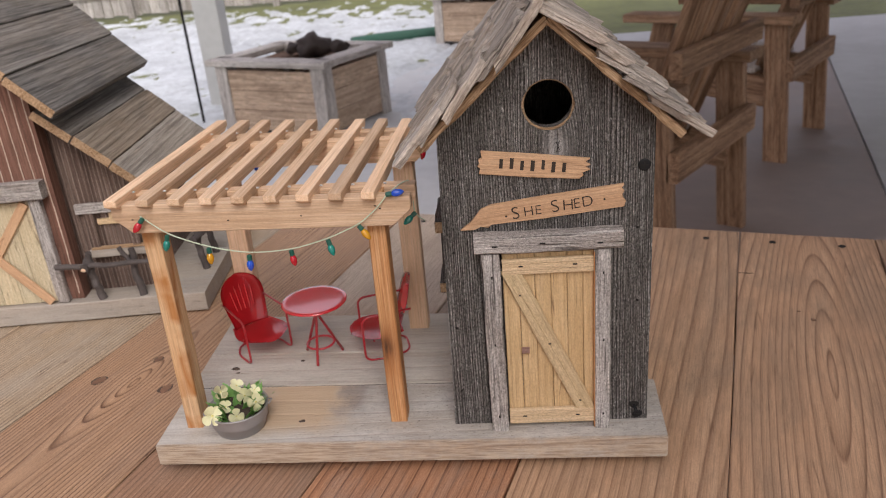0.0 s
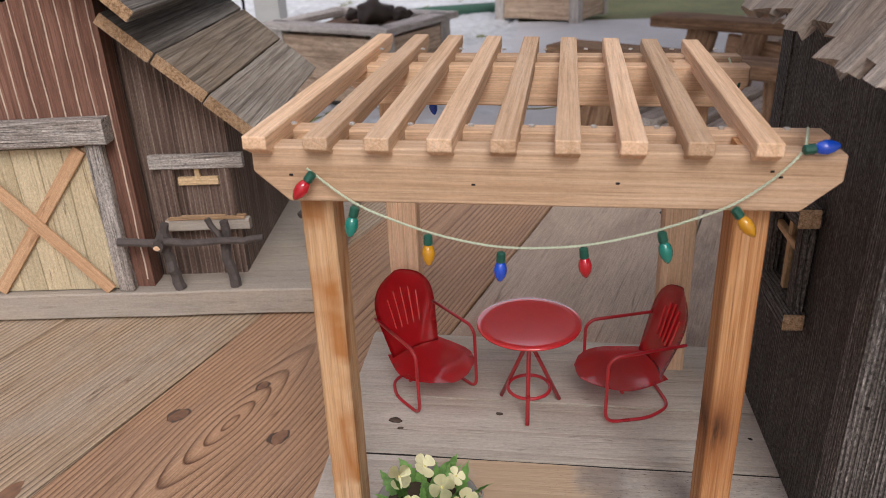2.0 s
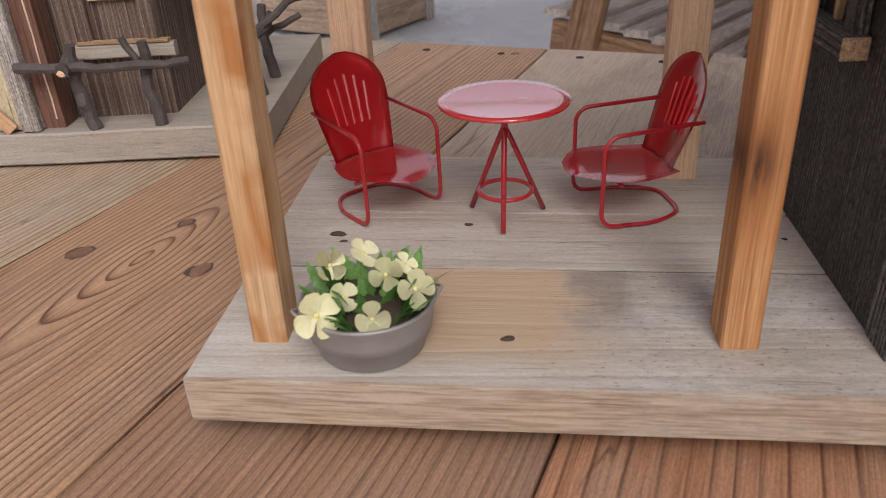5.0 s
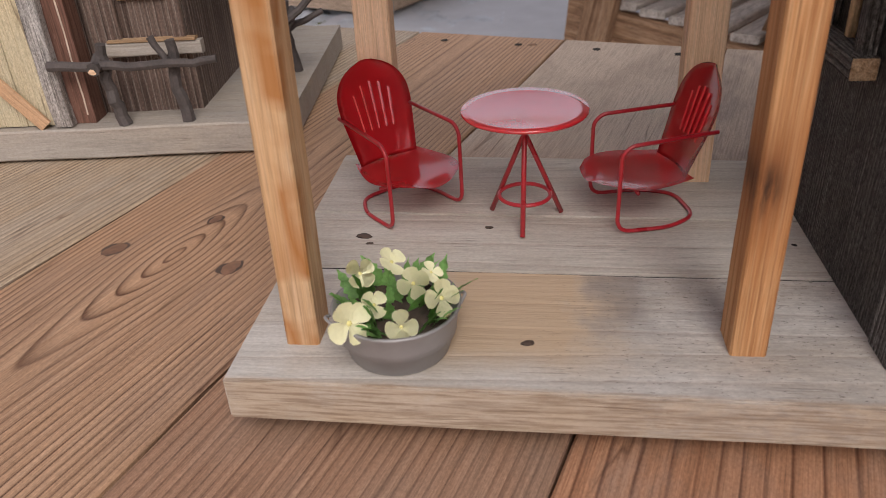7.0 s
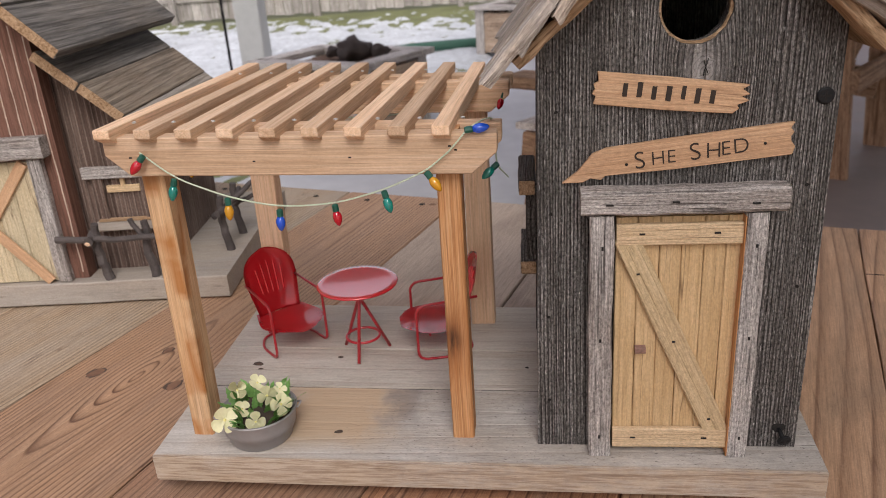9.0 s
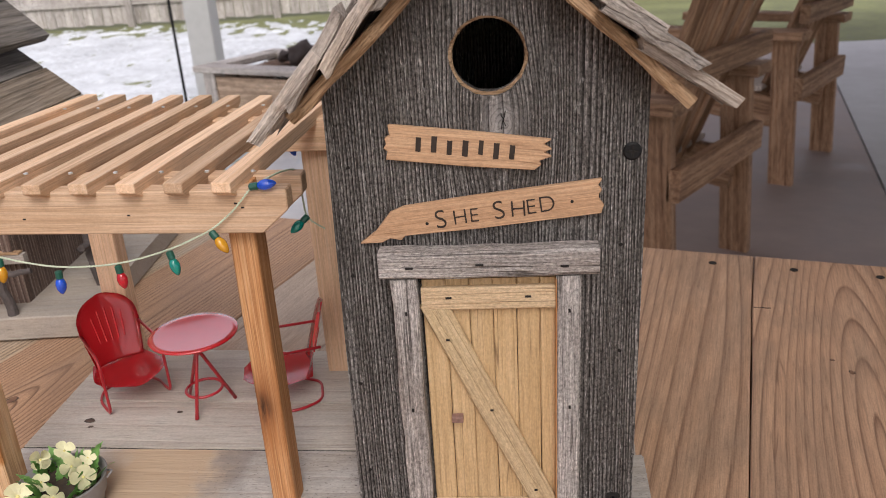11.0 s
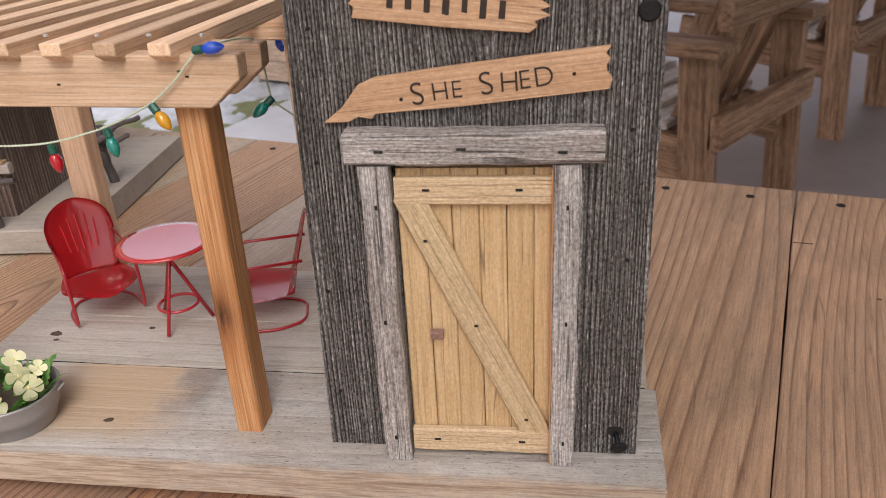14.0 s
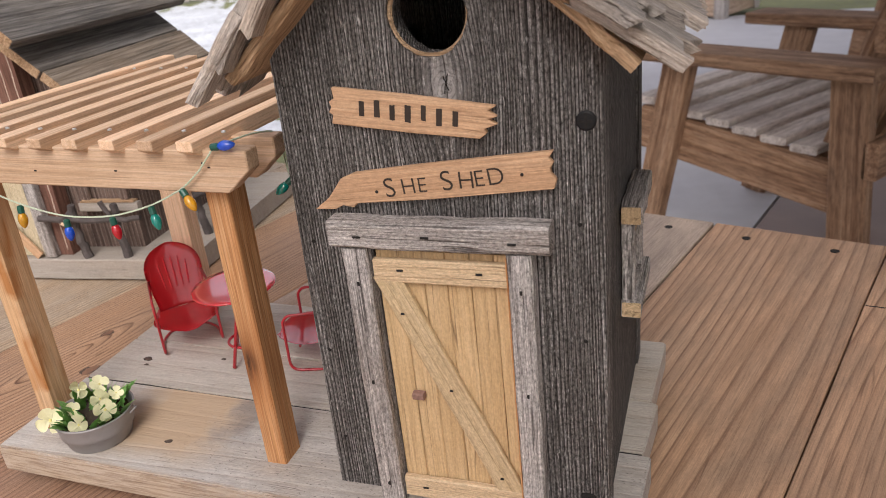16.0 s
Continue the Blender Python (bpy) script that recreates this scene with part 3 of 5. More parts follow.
SNOW = plain("patchy_snow", (0.5, 0.53, 0.55), 0.8, bump=0.6, scale=16, vary=0.3)
GRASS = plain("winter_grass", (0.15, 0.165, 0.065), 0.9, bump=1.0, scale=14, vary=0.4)
SIDING = plain("tan_lapped_siding", (0.3, 0.26, 0.22), 0.7, bump=0.15, scale=12, vary=0.1)
POSTPAINT = plain("pale_grey_post_paint", (0.42, 0.43, 0.42), 0.6, bump=0.1, scale=20, vary=0.08)
CEILING = plain("patio_roof_underside", (0.45, 0.42, 0.38), 0.8, bump=0.1, scale=6, vary=0.1)
ROCK = plain("dark_lava_rock", (0.05, 0.038, 0.033), 0.9, bump=1.0, scale=25, vary=0.4)
HOSE = plain("green_garden_edging", (0.025, 0.09, 0.06), 0.5, scale=30)


# ---- building helpers ----
UP = Matrix(((0, 1, 0), (0, 0, 1), (1, 0, 0))).to_4x4()      # own x stands up, own y runs along the world's x
ACROSS = Matrix(((0, -1, 0), (1, 0, 0), (0, 0, 1))).to_4x4()  # own x runs along the world's y
FACE = pose(0, 0, 0, 90)                                     # own xy plane stands, seen from the front
rng = random.Random(7)


def mesh_of(name, bm, mat, smooth=False):
    me = bpy.data.meshes.new(name)
    bm.normal_update()
    bm.to_mesh(me)
    bm.free()
    me.materials.append(mat)
    if smooth:
        for p in me.polygons:
            p.use_smooth = True
    return me


def part(name, bm, mat, parent, label="", m=None, smooth=False):
    """Links a bmesh (or a ready mesh) as one mesh object under a thing or a part."""
    me = bm if isinstance(bm, bpy.types.Mesh) else mesh_of(name, bm, mat, smooth)
    ob = new(name, me)
    ob.parent = parent
    if m is not None:
        ob.matrix_basis = m
    return tagged(ob, label)


def thing(name, m, label, category, group="", kind=""):
    ob = new(name)
    ob.empty_display_size = 0.02
    ob.matrix_basis = m
    return tagged(ob, label, category, group, kind)


def at(x, y, z):
    return Matrix.Translation((x, y, z))


def plank(length, width, thick, bevel=0.0008, n=6, jitter=0.0, ragged=0.0, taper=1.0, seed=None):
    """A board along its own x, centred, with chamfered and slightly uneven edges. ragged: how torn its ends are."""
    r = random.Random(seed if seed is not None else rng.random())
    bm, rings = bmesh.new(), []
    b = bevel
    for i in range(n + 1):
        x = length * (i / n - 0.5)
        k = 1 + (taper - 1) * i / n
        w, t = width / 2 * k, thick / 2
        outline = [(-w + b, -t), (w - b, -t), (w, -t + b), (w, t - b), (w - b, t), (-w + b, t), (-w, t - b), (-w, -t + b)]
        dy, dz = r.uniform(-jitter, jitter), r.uniform(-jitter, jitter) * 0.5
        ring = []
        for y, z in outline:
            off = r.uniform(-ragged, ragged) if i in (0, n) else 0.0
            ring.append(bm.verts.new((x + off, y + dy + r.uniform(-jitter, jitter) * 0.4, z + dz)))
        rings.append(ring)
    for a, c in zip(rings, rings[1:]):
        for j in range(8):
            bm.faces.new((a[j], c[j], c[(j + 1) % 8], a[(j + 1) % 8]))
    for ring in (rings[0], rings[-1]):
        bm.faces.new(ring)
    bmesh.ops.recalc_face_normals(bm, faces=bm.faces)
    return bm


def between(a, b, turn=0.0):
    """The pose of a board whose own x runs from a to b; turn rolls it about its length."""
    a, b = Vector(a), Vector(b)
    x = (b - a).normalized()
    side = Vector((0, 0, 1)).cross(x)
    side = side.normalized() if side.length > 1e-4 else Vector((0, 1, 0))
    m = Matrix((x, side, x.cross(side))).transposed().to_4x4()
    return Matrix.Translation((a + b) / 2) @ m @ pose(0, 0, 0, turn)


def slab(outline, thick, holes=(), bevel=0.0):
    """A flat piece with its outline in its own xy plane, from z = 0 down to -thick, with holes through it."""
    bm = bmesh.new()
    loops = []
    for pts in (outline, *holes):
        vs = [bm.verts.new((x, y, 0)) for x, y in pts]
        loops += [bm.edges.new((vs[i], vs[(i + 1) % len(vs)])) for i in range(len(vs))]
    bmesh.ops.triangle_fill(bm, edges=loops, use_beauty=True)
    faces = list(bm.faces)
    out = bmesh.ops.extrude_face_region(bm, geom=faces)
    for v in out["geom"]:
        if isinstance(v, bmesh.types.BMVert):
            v.co.z -= thick
    bmesh.ops.recalc_face_normals(bm, faces=bm.faces)
    return bm


def tube(points, radius, sides=8, closed=False, taper=None):
    """A round bar along a line of points."""
    bm, rings = bmesh.new(), []
    pts = [Vector(p) for p in points]
    n = len(pts)
    side = None
    for i, p in enumerate(pts):
        a = pts[i - 1] if (i or closed) else p
        c = pts[(i + 1) % n] if (i < n - 1 or closed) else p
        d = (c - a).normalized()
        if side is None:
            side = d.orthogonal().normalized()
        side = (side - d * side.dot(d)).normalized()
        up = d.cross(side)
        r = radius if taper is None else radius * (1 + (taper - 1) * i / (n - 1))
        rings.append([bm.verts.new(p + r * (math.cos(k * math.tau / sides) * side + math.sin(k * math.tau / sides) * up)) for k in range(sides)])
    pairs = list(zip(rings, rings[1:])) + ([(rings[-1], rings[0])] if closed else [])
    for a, c in pairs:
        for j in range(sides):
            bm.faces.new((a[j], a[(j + 1) % sides], c[(j + 1) % sides], c[j]))
    if not closed:
        bm.faces.new(rings[0])
        bm.faces.new(rings[-1])
    bmesh.ops.recalc_face_normals(bm, faces=bm.faces)
    return bm


def lathe(profile, sides=24):
    """A turned piece from (radius, height) pairs."""
    bm, rings = bmesh.new(), []
    for r, z in profile:
        rings.append([bm.verts.new((r * math.cos(k * math.tau / sides), r * math.sin(k * math.tau / sides), z)) for k in range(sides)])
    for a, c in zip(rings, rings[1:]):
        for j in range(sides):
            bm.faces.new((a[j], a[(j + 1) % sides], c[(j + 1) % sides], c[j]))
    bm.faces.new(rings[0])
    bm.faces.new(rings[-1])
    bmesh.ops.recalc_face_normals(bm, faces=bm.faces)
    return bm


def rounded(points, radius, steps=5):
    """A line of points with its corners rounded."""
    pts, out = [Vector(p) for p in points], []
    for i, p in enumerate(pts):
        if i in (0, len(pts) - 1):
            out.append(p)
            continue
        a, c = pts[i - 1] - p, pts[i + 1] - p
        r = min(radius, a.length * 0.45, c.length * 0.45)
        s, e = p + a.normalized() * r, p + c.normalized() * r
        for k in range(steps + 1):
            t = k / steps
            out.append(s * (1 - t) ** 2 + p * 2 * t * (1 - t) + e * t * t)
    return out


def ring_of(cx, cy, r, n=28, wobble=0.0):
    q = random.Random(3)
    return [(cx + (r + q.uniform(-wobble, wobble)) * math.cos(k * math.tau / n), cy + (r + q.uniform(-wobble, wobble)) * math.sin(k * math.tau / n)) for k in range(n)]


def nail(parent, m, r=0.0012, mat=None):
    return part("nail", lathe([(r * 0.9, -0.001), (r, 0.0002), (r * 0.7, 0.0005)], 8), mat or HOLE, parent, m=m)


# ---- the patio table: planks run away from the front, turned 17 degrees ----
TURN = pose(0, 0, 0, 0, 0, -17.0)
FLOOR = -0.74
table_top = thing("patio_table", TURN, "large patio table of reddish-brown wooden planks with dark gaps", "table")
SEAMS = [-0.98, -0.834, -0.688, -0.541, -0.395, -0.2425, -0.0965, 0.0462, 0.1935, 0.338, 0.484, 0.63]
for a, b in zip(SEAMS, SEAMS[1:]):
    part("plank", plank(1.08, b - a - 0.0014, 0.038, 0.0012, 18, 0.0006), TABLEPALE if b < -0.39 else TABLELOOP if b < -0.24 else TABLEFINE if b < -0.05 else TABLEWOOD if b < 0.1 else TABLEEYE if 0.3 < b < 0.35 else TABLETAN, table_top, m=at((a + b) / 2, -0.062, -0.019) @ ACROSS)
for y in (0.36, -0.48):
    part("batten", plank(1.5, 0.09, 0.038, 0.003), PATIOWOOD, table_top, m=at(-0.17, y, -0.057))
for x in (-0.85, 0.5):
    for y in (0.36, -0.48):
        part("leg", plank(0.664, 0.09, 0.09, 0.004), PATIOWOOD, table_top, m=at(x, y, -0.408) @ UP)
for a, b in zip(SEAMS, SEAMS[1:]):
    for k in (0.25, 0.75):
        part("screw", lathe([(0.0035, -0.001), (0.0038, 0.0004), (0.002, 0.0002)], 10), HOLE, table_top, m=at(a + (b - a) * k, 0.452, 0.0))

for x, y, turn, ln in ((0.2015, 0.3625, 6, 0.014),):
    part("split", plank(ln, 0.0016, 0.0008, 0.0003, 8, 0.0004), HOLE, table_top, "dark split across the plank", m=at(x, y, 0.0) @ pose(0, 0, 0, 0, 0, turn))

# ---- the ground: patio slabs, lawn, snow ----
lawn = thing("ground", Matrix.Identity(4), "winter lawn of dull green grass", "lawn", kind="structure")
bm = bmesh.new()
bmesh.ops.create_grid(bm, x_segments=40, y_segments=40, size=600)
part("lawn", bm, GRASS, lawn, m=at(0, 0, FLOOR - 0.03))


def snow_sheet():
    bm = bmesh.new()
    nx, ny, x0, x1, y0, y1 = 330, 240, -9.0, -0.3, 3.0, 11.8
    grid = {}
    for i in range(nx + 1):
        for j in range(ny + 1):
            x, y = x0 + (x1 - x0) * i / nx, y0 + (y1 - y0) * j / ny
            h = noise.fractal(Vector((x * 4.2, y * 2.4, 3.0)), 0.6, 2.2, 6)
            far = max(0.0, (y + 0.2 * (x + 3) - 9.0) / 1.8)
            far += max(0.0, 4.1 - y) * 1.1 + max(0.0, -8.2 - x) * 1.5
            grid[i, j] = bm.verts.new((x, y, FLOOR - 0.028 + 0.03 * max(-1.0, min(1, h * 1.9 + 0.95 - far * 1.3))))
    for i in range(nx):
        for j in range(ny):
            bm.faces.new((grid[i, j], grid[i + 1, j], grid[i + 1, j + 1], grid[i, j + 1]))
    return bm


part("snow", snow_sheet(), SNOW, lawn, "melting patchy snow", smooth=True)

patio = thing("patio_floor", Matrix.Identity(4), "pale grey concrete patio with joints", "floor", kind="structure")


def ground_slab(points, mat, label=""):
    return part("slab", slab(points, 0.12), mat, patio, label, m=at(0, 0, FLOOR))


def line_x(y, x0, y0):
    """x on a joint that runs at 17 degrees through (x0, y0)."""
    return x0 + (y - y0) * 0.306


for (xa, xb, mat, label) in ((-1.45, 0.55, CONCRETE, ""), (0.56, 1.68, STAINED, "reddish stained concrete"), (1.69, 5.2, CONCRETE, "")):
    for ya, yb in ((-5.0, 0.6), (0.61, 6.75)):
        ground_slab([(line_x(ya, xa, 3.0), ya), (line_x(ya, xb, 3.0), ya), (line_x(yb, xb, 3.0), yb - (xb - xa) * 0.0), (line_x(yb, xa, 3.0), yb)], mat, label)

# ---- patio roof on its posts; unseen outline, cut to set sky light and reflections ----
roof = thing("ceiling", Matrix.Identity(4), "plain covered patio ceiling", "ceiling", kind="structure")
part("ceiling_panel", slab([(-1.75, 0.7), (0.3, 0.7), (0.9, -3.0), (9, -3.0), (9, 6.6), (0.3, 7.0), (0.3, 3.25), (-1.0, 3.25)], 0.08), CEILING, roof, m=at(0, 0, 1.66))
part("roof_beam", plank(2.34, 0.09, 0.14, 0.005), POSTPAINT, roof, m=between((-2.0, 4.95, 1.5), (0.34, 4.95, 1.5)))
for x, y in ((-1.9, 4.95),):
    post = thing("porch_post", at(x, y, FLOOR), "square pale grey painted porch post", "post")
    part("shaft", plank(2.17, 0.17, 0.17, 0.006), POSTPAINT, post, m=at(0, 0, 1.085) @ UP)


# ---- added wall of lapped siding, out of view, to cut light from the left ----
west_screen = thing("wall_west", at(-2.0, -1.4, FLOOR), "unseen added wall of tan lapped siding, cutting light from the west", "wall", kind="structure")
for k in range(14):
    part("siding_board", plank(6.2, 0.19, 0.03, 0.003, 2), SIDING, west_screen, m=at(0.0, 0, 0.095 + 0.186 * k) @ ACROSS @ pose(0, 0, 0, 85))


# ---- far fence ----
def board_fence():
    run = thing("wooden_fence", pose(-4.6, 12.2, FLOOR, 0, 0, 6), "weathered grey-brown board fence behind the lawn", "fence")
    boards = [mesh_of("board", plank(1.75 + 0.02 * k, 0.14, 0.02, 0.003, 2), FENCEWOOD) for k in range(3)]
    for i in range(110):
        part("board", boards[i % 3], FENCEWOOD, run, m=at(-8 + 0.148 * i, 0, 0.9) @ UP)
    for i in range(8):
        part("post", plank(1.9, 0.1, 0.1, 0.004, 2), FENCEWOOD, run, m=at(-8 + 2.3 * i, -0.08, 0.92) @ UP)
    for z in (0.35, 1.45):
        part("rail", plank(16.4, 0.09, 0.04, 0.003, 2), FENCEWOOD, run, m=at(0.15, -0.035, z) @ pose(0, 0, 0, 90))


board_fence()


# ---- the small platform ----
DECK = 0.028
platform = thing("deck_platform", at(0, 0, 0), "weathered grey board platform with a sawn tan front edge", "platform")


def deck_board(y0, y1, s0, s1, seed):
    """One board between two slightly askew edges."""
    pts, n, q = [], 12, random.Random(seed)
    for i in range(n + 1):
        x = -0.2275 + 0.3795 * i / n
        pts.append((x, y0 - s0 * (x + 0.227) + q.uniform(-0.0004, 0.0004)))
    for i in range(n, -1, -1):
        x = -0.2275 + 0.3795 * i / n + (0.004 if i == n else 0)
        pts.append((x, y1 - s1 * (x + 0.227) + q.uniform(-0.0004, 0.0004)))
    bm = slab(pts, 0.018)
    bmesh.ops.bevel(bm, geom=[e for e in bm.edges if e.calc_face_angle(0) > 1.0], offset=0.0009, segments=2, affect="EDGES", clamp_overlap=True)
    return bm


for k, (y0, y1, s0, s1) in enumerate(((-0.0155, 0.0624, 0.0185, 0.03), (0.0636, 0.1147, 0.03, 0.04), (0.1153, 0.187, 0.04, 0.05))):
    part("board", deck_board(y0, y1, s0, s1, k), DECKFRONT if k == 0 else DECKREAR, platform, m=at(0, 0, DECK))
# Dark strip sunk in the front seam stands in for the gap's shade.
part("seam_dirt", plank(0.378, 0.0024, 0.003, 0.0004, 8, 0.0002), HOLE, platform, "dark strip standing for the shade in the seam", m=between((-0.227, 0.063, 0.0256), (0.151, 0.063 - 0.03 * 0.378, 0.0256)))
for y in (0.03, 0.14):
    part("cleat", plank(0.32, 0.03, 0.0098, 0.001), DECKWOOD, platform, m=at(-0.04, y, 0.0049))


def uneven_disc(r, top, seed):
    """A flat, slightly domed knot with an irregular edge."""
    bm, q4 = lathe([(r, -0.0006), (r * 0.96, top * 0.4), (r * 0.4, top)], 26), random.Random(seed)
    a, b, c = (q4.uniform(0, math.tau) for _ in range(3))
    for v in bm.verts:
        turn = math.atan2(v.co.y, v.co.x)
        k = 1 + 0.13 * math.sin(2 * turn + a) + 0.08 * math.sin(3 * turn + b) + 0.05 * math.sin(7 * turn + c)
        v.co.x, v.co.y = v.co.x * k, v.co.y * k
    return bm


def knot(parent, x, y, z, r, squash=0.6, name="knot"):
    rim, core = (KNOT, KNOTRED) if parent is table_top else (BURNT, KNOT)
    part(name, uneven_disc(r, 0.0002, x), rim, parent, m=at(x, y, z) @ Matrix.Diagonal((1, squash, 1, 1)))
    part(name, uneven_disc(r * 0.82, 0.0005, y), core, parent, m=at(x + r * 0.06, y, z) @ Matrix.Diagonal((1, squash, 1, 1)))


for x, y, r in ((-0.1969, 0.0903, 0.0042), (-0.139, 0.0992, 0.0022), (-0.1196, 0.0103, 0.0028), (-0.193, 0.0835, 0.0018)):
    knot(platform, x, y, DECK, r)
for x, y, r in ((-0.3015, 0.1596, 0.004), (-0.3459, 0.1243, 0.0062), (-0.2737, 0.1062, 0.0058)):
    q = TURN.inverted() @ Vector((x, y, 0))
    knot(table_top, q.x, q.y, 0.0, r, 1.4)

for x, y, r, squash in ((-0.4085, -0.08, 0.0085, 2.2), (-0.268, 0.455, 0.004, 1.0), (0.262, 0.27, 0.0022, 1.2), (0.25, 0.285, 0.0016, 1.0)):
    knot(table_top, x, y, 0.0, r, squash)

# ---- the shed birdhouse ----
SHED_D = 0.155
shed = thing("shed_birdhouse", at(0, 0, DECK), "rustic shed birdhouse of dark weathered boards on the platform", "birdhouse")
WALL_T = 0.016


def gable(width, eave, apex, hole=None):
    outline = [(0, 0), (0, width + 0.0008), (eave, width + 0.0014), (apex, width / 2 + 0.005), (eave, 0.0038)]
    return slab(outline, WALL_T, [ring_of(hole[1], hole[0], hole[2], 32, 0.0004)] if hole else ())


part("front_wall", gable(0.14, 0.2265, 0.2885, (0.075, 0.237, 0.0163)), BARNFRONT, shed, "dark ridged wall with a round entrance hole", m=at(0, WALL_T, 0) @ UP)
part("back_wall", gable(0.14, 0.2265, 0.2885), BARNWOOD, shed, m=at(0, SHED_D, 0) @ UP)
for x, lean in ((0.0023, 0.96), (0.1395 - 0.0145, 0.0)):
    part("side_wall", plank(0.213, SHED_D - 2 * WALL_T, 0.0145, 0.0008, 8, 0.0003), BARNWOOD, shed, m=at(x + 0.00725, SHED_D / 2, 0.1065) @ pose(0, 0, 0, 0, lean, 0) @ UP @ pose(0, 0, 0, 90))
part("hole_rim", tube([(0.075 + 0.0163 * math.cos(a), 0.003, 0.237 + 0.0163 * math.sin(a)) for a in [k * math.tau / 32 for k in range(32)]], 0.0013, 6, True), SPLITWOOD, shed, "pale cut wood rim")


def window(parent, m, w, h, head, ends):
    """A small window frame of rough sticks on a side wall; own x runs along the wall, own y out of it."""
    home = m @ at(0, 0.0052, h + 0.0045)
    win = part("window", plank(w * 1.1, 0.0104, 0.0092, 0.001, 5, 0.0006), head, parent, "rough stick window frame", m=home)
    inv = at(0, 0.0052, h + 0.0045).inverted()
    part("sill", plank(w * 1.1, 0.0098, 0.0085, 0.0008, 4, 0.0004), head, win, m=inv @ at(0, 0.005, -0.004))
    for x, z, t in ((-w * 0.55, h + 0.0045, 0.0085), (w * 0.55, h + 0.0045, 0.0085), (-w * 0.55, -0.004, 0.0078), (w * 0.55, -0.004, 0.0078)):
        part("cut_end", plank(0.0012, 0.009, t, 0.0004, 1), ends, win, "sawn tan stick end", m=inv @ at(x, 0.005, z))
    for x in (-w * 0.42, w * 0.42):
        part("stile", plank(h, 0.008, 0.006, 0.0008, 4, 0.0004), head, win, m=inv @ at(x, 0.0031, h / 2) @ UP)
    part("mullion", plank(h, 0.004, 0.003, 0.0005), PINE, win, m=inv @ at(0, 0.0017, h / 2) @ UP)
    part("mullion", plank(w * 0.76, 0.003, 0.004, 0.0005), PINE, win, m=inv @ at(0, 0.0022, h * 0.62))


window(shed, at(0.0016, 0.088, 0.0885) @ pose(0, 0, 0, 0, 0, 90), 0.05, 0.042, BARNWOOD, SPLITWOOD)
window(shed, at(0.14, 0.088, 0.0855) @ pose(0, 0, 0, 0, 0, -90), 0.05, 0.042, TRIMWOOD, PINE)

for a, ln in ((72, 0.004), (108, 0.0032), (258, 0.0042), (290, 0.003)):
    part("crack", plank(ln, 0.0004, 0.0004, 0.0001, 3, 0.0002), HOLE, shed, m=at(0.0805, -0.0004, 0.2105) @ FACE @ pose(0, 0, 0, 0, 0, a) @ at(ln / 2, 0, 0))
# door, jambs, lintel
door = part("door", plank(0.137, 0.01058, 0.004, 0.0004, 6, 0.0001), DOORPINE, shed, "pale plank door with a diagonal brace", m=at(0.0465, -0.0022, 0.0705) @ UP)
inv = (at(0.0465, -0.0022, 0.0705) @ UP).inverted()
for i in range(1, 6):
    part("plank", plank(0.137, 0.01058, 0.004, 0.0004, 6, 0.0001), DOORPINE, door, m=inv @ at(0.0465 + 0.0108 * i, -0.0022, 0.0705) @ UP)
for z, h in ((0.1306, 0.0112), (0.0105, 0.012)):
    part("rail", plank(0.0615, h, 0.0035, 0.0006, 6, 0.0002), PALEPINE, door, m=inv @ at(0.0718, -0.0062, z) @ pose(0, 0, 0, 90))
part("brace", plank(0.128, 0.0125, 0.0034, 0.0006, 6, 0.0002), DOORBRACE, door, m=inv @ between((0.0475, -0.0061, 0.1245), (0.0955, -0.0061, 0.0172), 90))
part("knob", plank(0.0054, 0.004, 0.0036, 0.0006, 2, 0.0003), KNOBWOOD, door, "small brown wooden knob", m=inv @ at(0.0545, -0.007, 0.066))
for x, w in ((0.0338, 0.0118), (0.1075, 0.0105)):
    part("jamb", plank(0.1415, w, 0.0102, 0.001, 10, 0.0005), TRIMWOOD, shed, m=at(x, -0.0054, 0.071) @ UP)
part("jamb_edge", plank(0.139, 0.0095, 0.0006, 0.0002, 6, 0.0002), POSTWOOD, shed, "fresh orange-brown cut edge of the jamb", m=at(0.102, -0.0054, 0.0705) @ UP @ pose(0, 0, 0, 90))
part("lintel", plank(0.0975, 0.0125, 0.0115, 0.0012, 8, 0.0004), TRIMWOOD, shed, m=at(0.072, -0.006, 0.1487) @ pose(0, 0, 0, 90))
for x, z in ((0.0371, 0.1481), (0.0683, 0.1489), (0.1055, 0.1474)):
    part("nail", plank(0.0035, 0.0009, 0.0009, 0.0002, 2), HOLE, shed, m=at(x, -0.0119, z))
for x, z in ((0.0535, 0.1313), (0.0895, 0.1313), (0.052, 0.011), (0.09, 0.011)):
    part("nail", plank(0.0028, 0.0009, 0.0009, 0.0002, 2), HOLE, shed, m=at(x, -0.0081, z))
for x, z in ((0.0521, 0.1096), (0.0713, 0.0708), (0.0919, 0.0232)):
    part("nail", plank(0.0016, 0.001, 0.0009, 0.0002, 2), HOLE, shed, m=at(x, -0.0079, z))
for x, z in ((0.034, 0.125), (0.0335, 0.073), (0.0335, 0.013), (0.1078, 0.125), (0.1081, 0.0739), (0.1078, 0.013)):
    part("nail", plank(0.001, 0.001, 0.0018, 0.0002, 2), HOLE, shed, m=at(x, -0.0106, z))


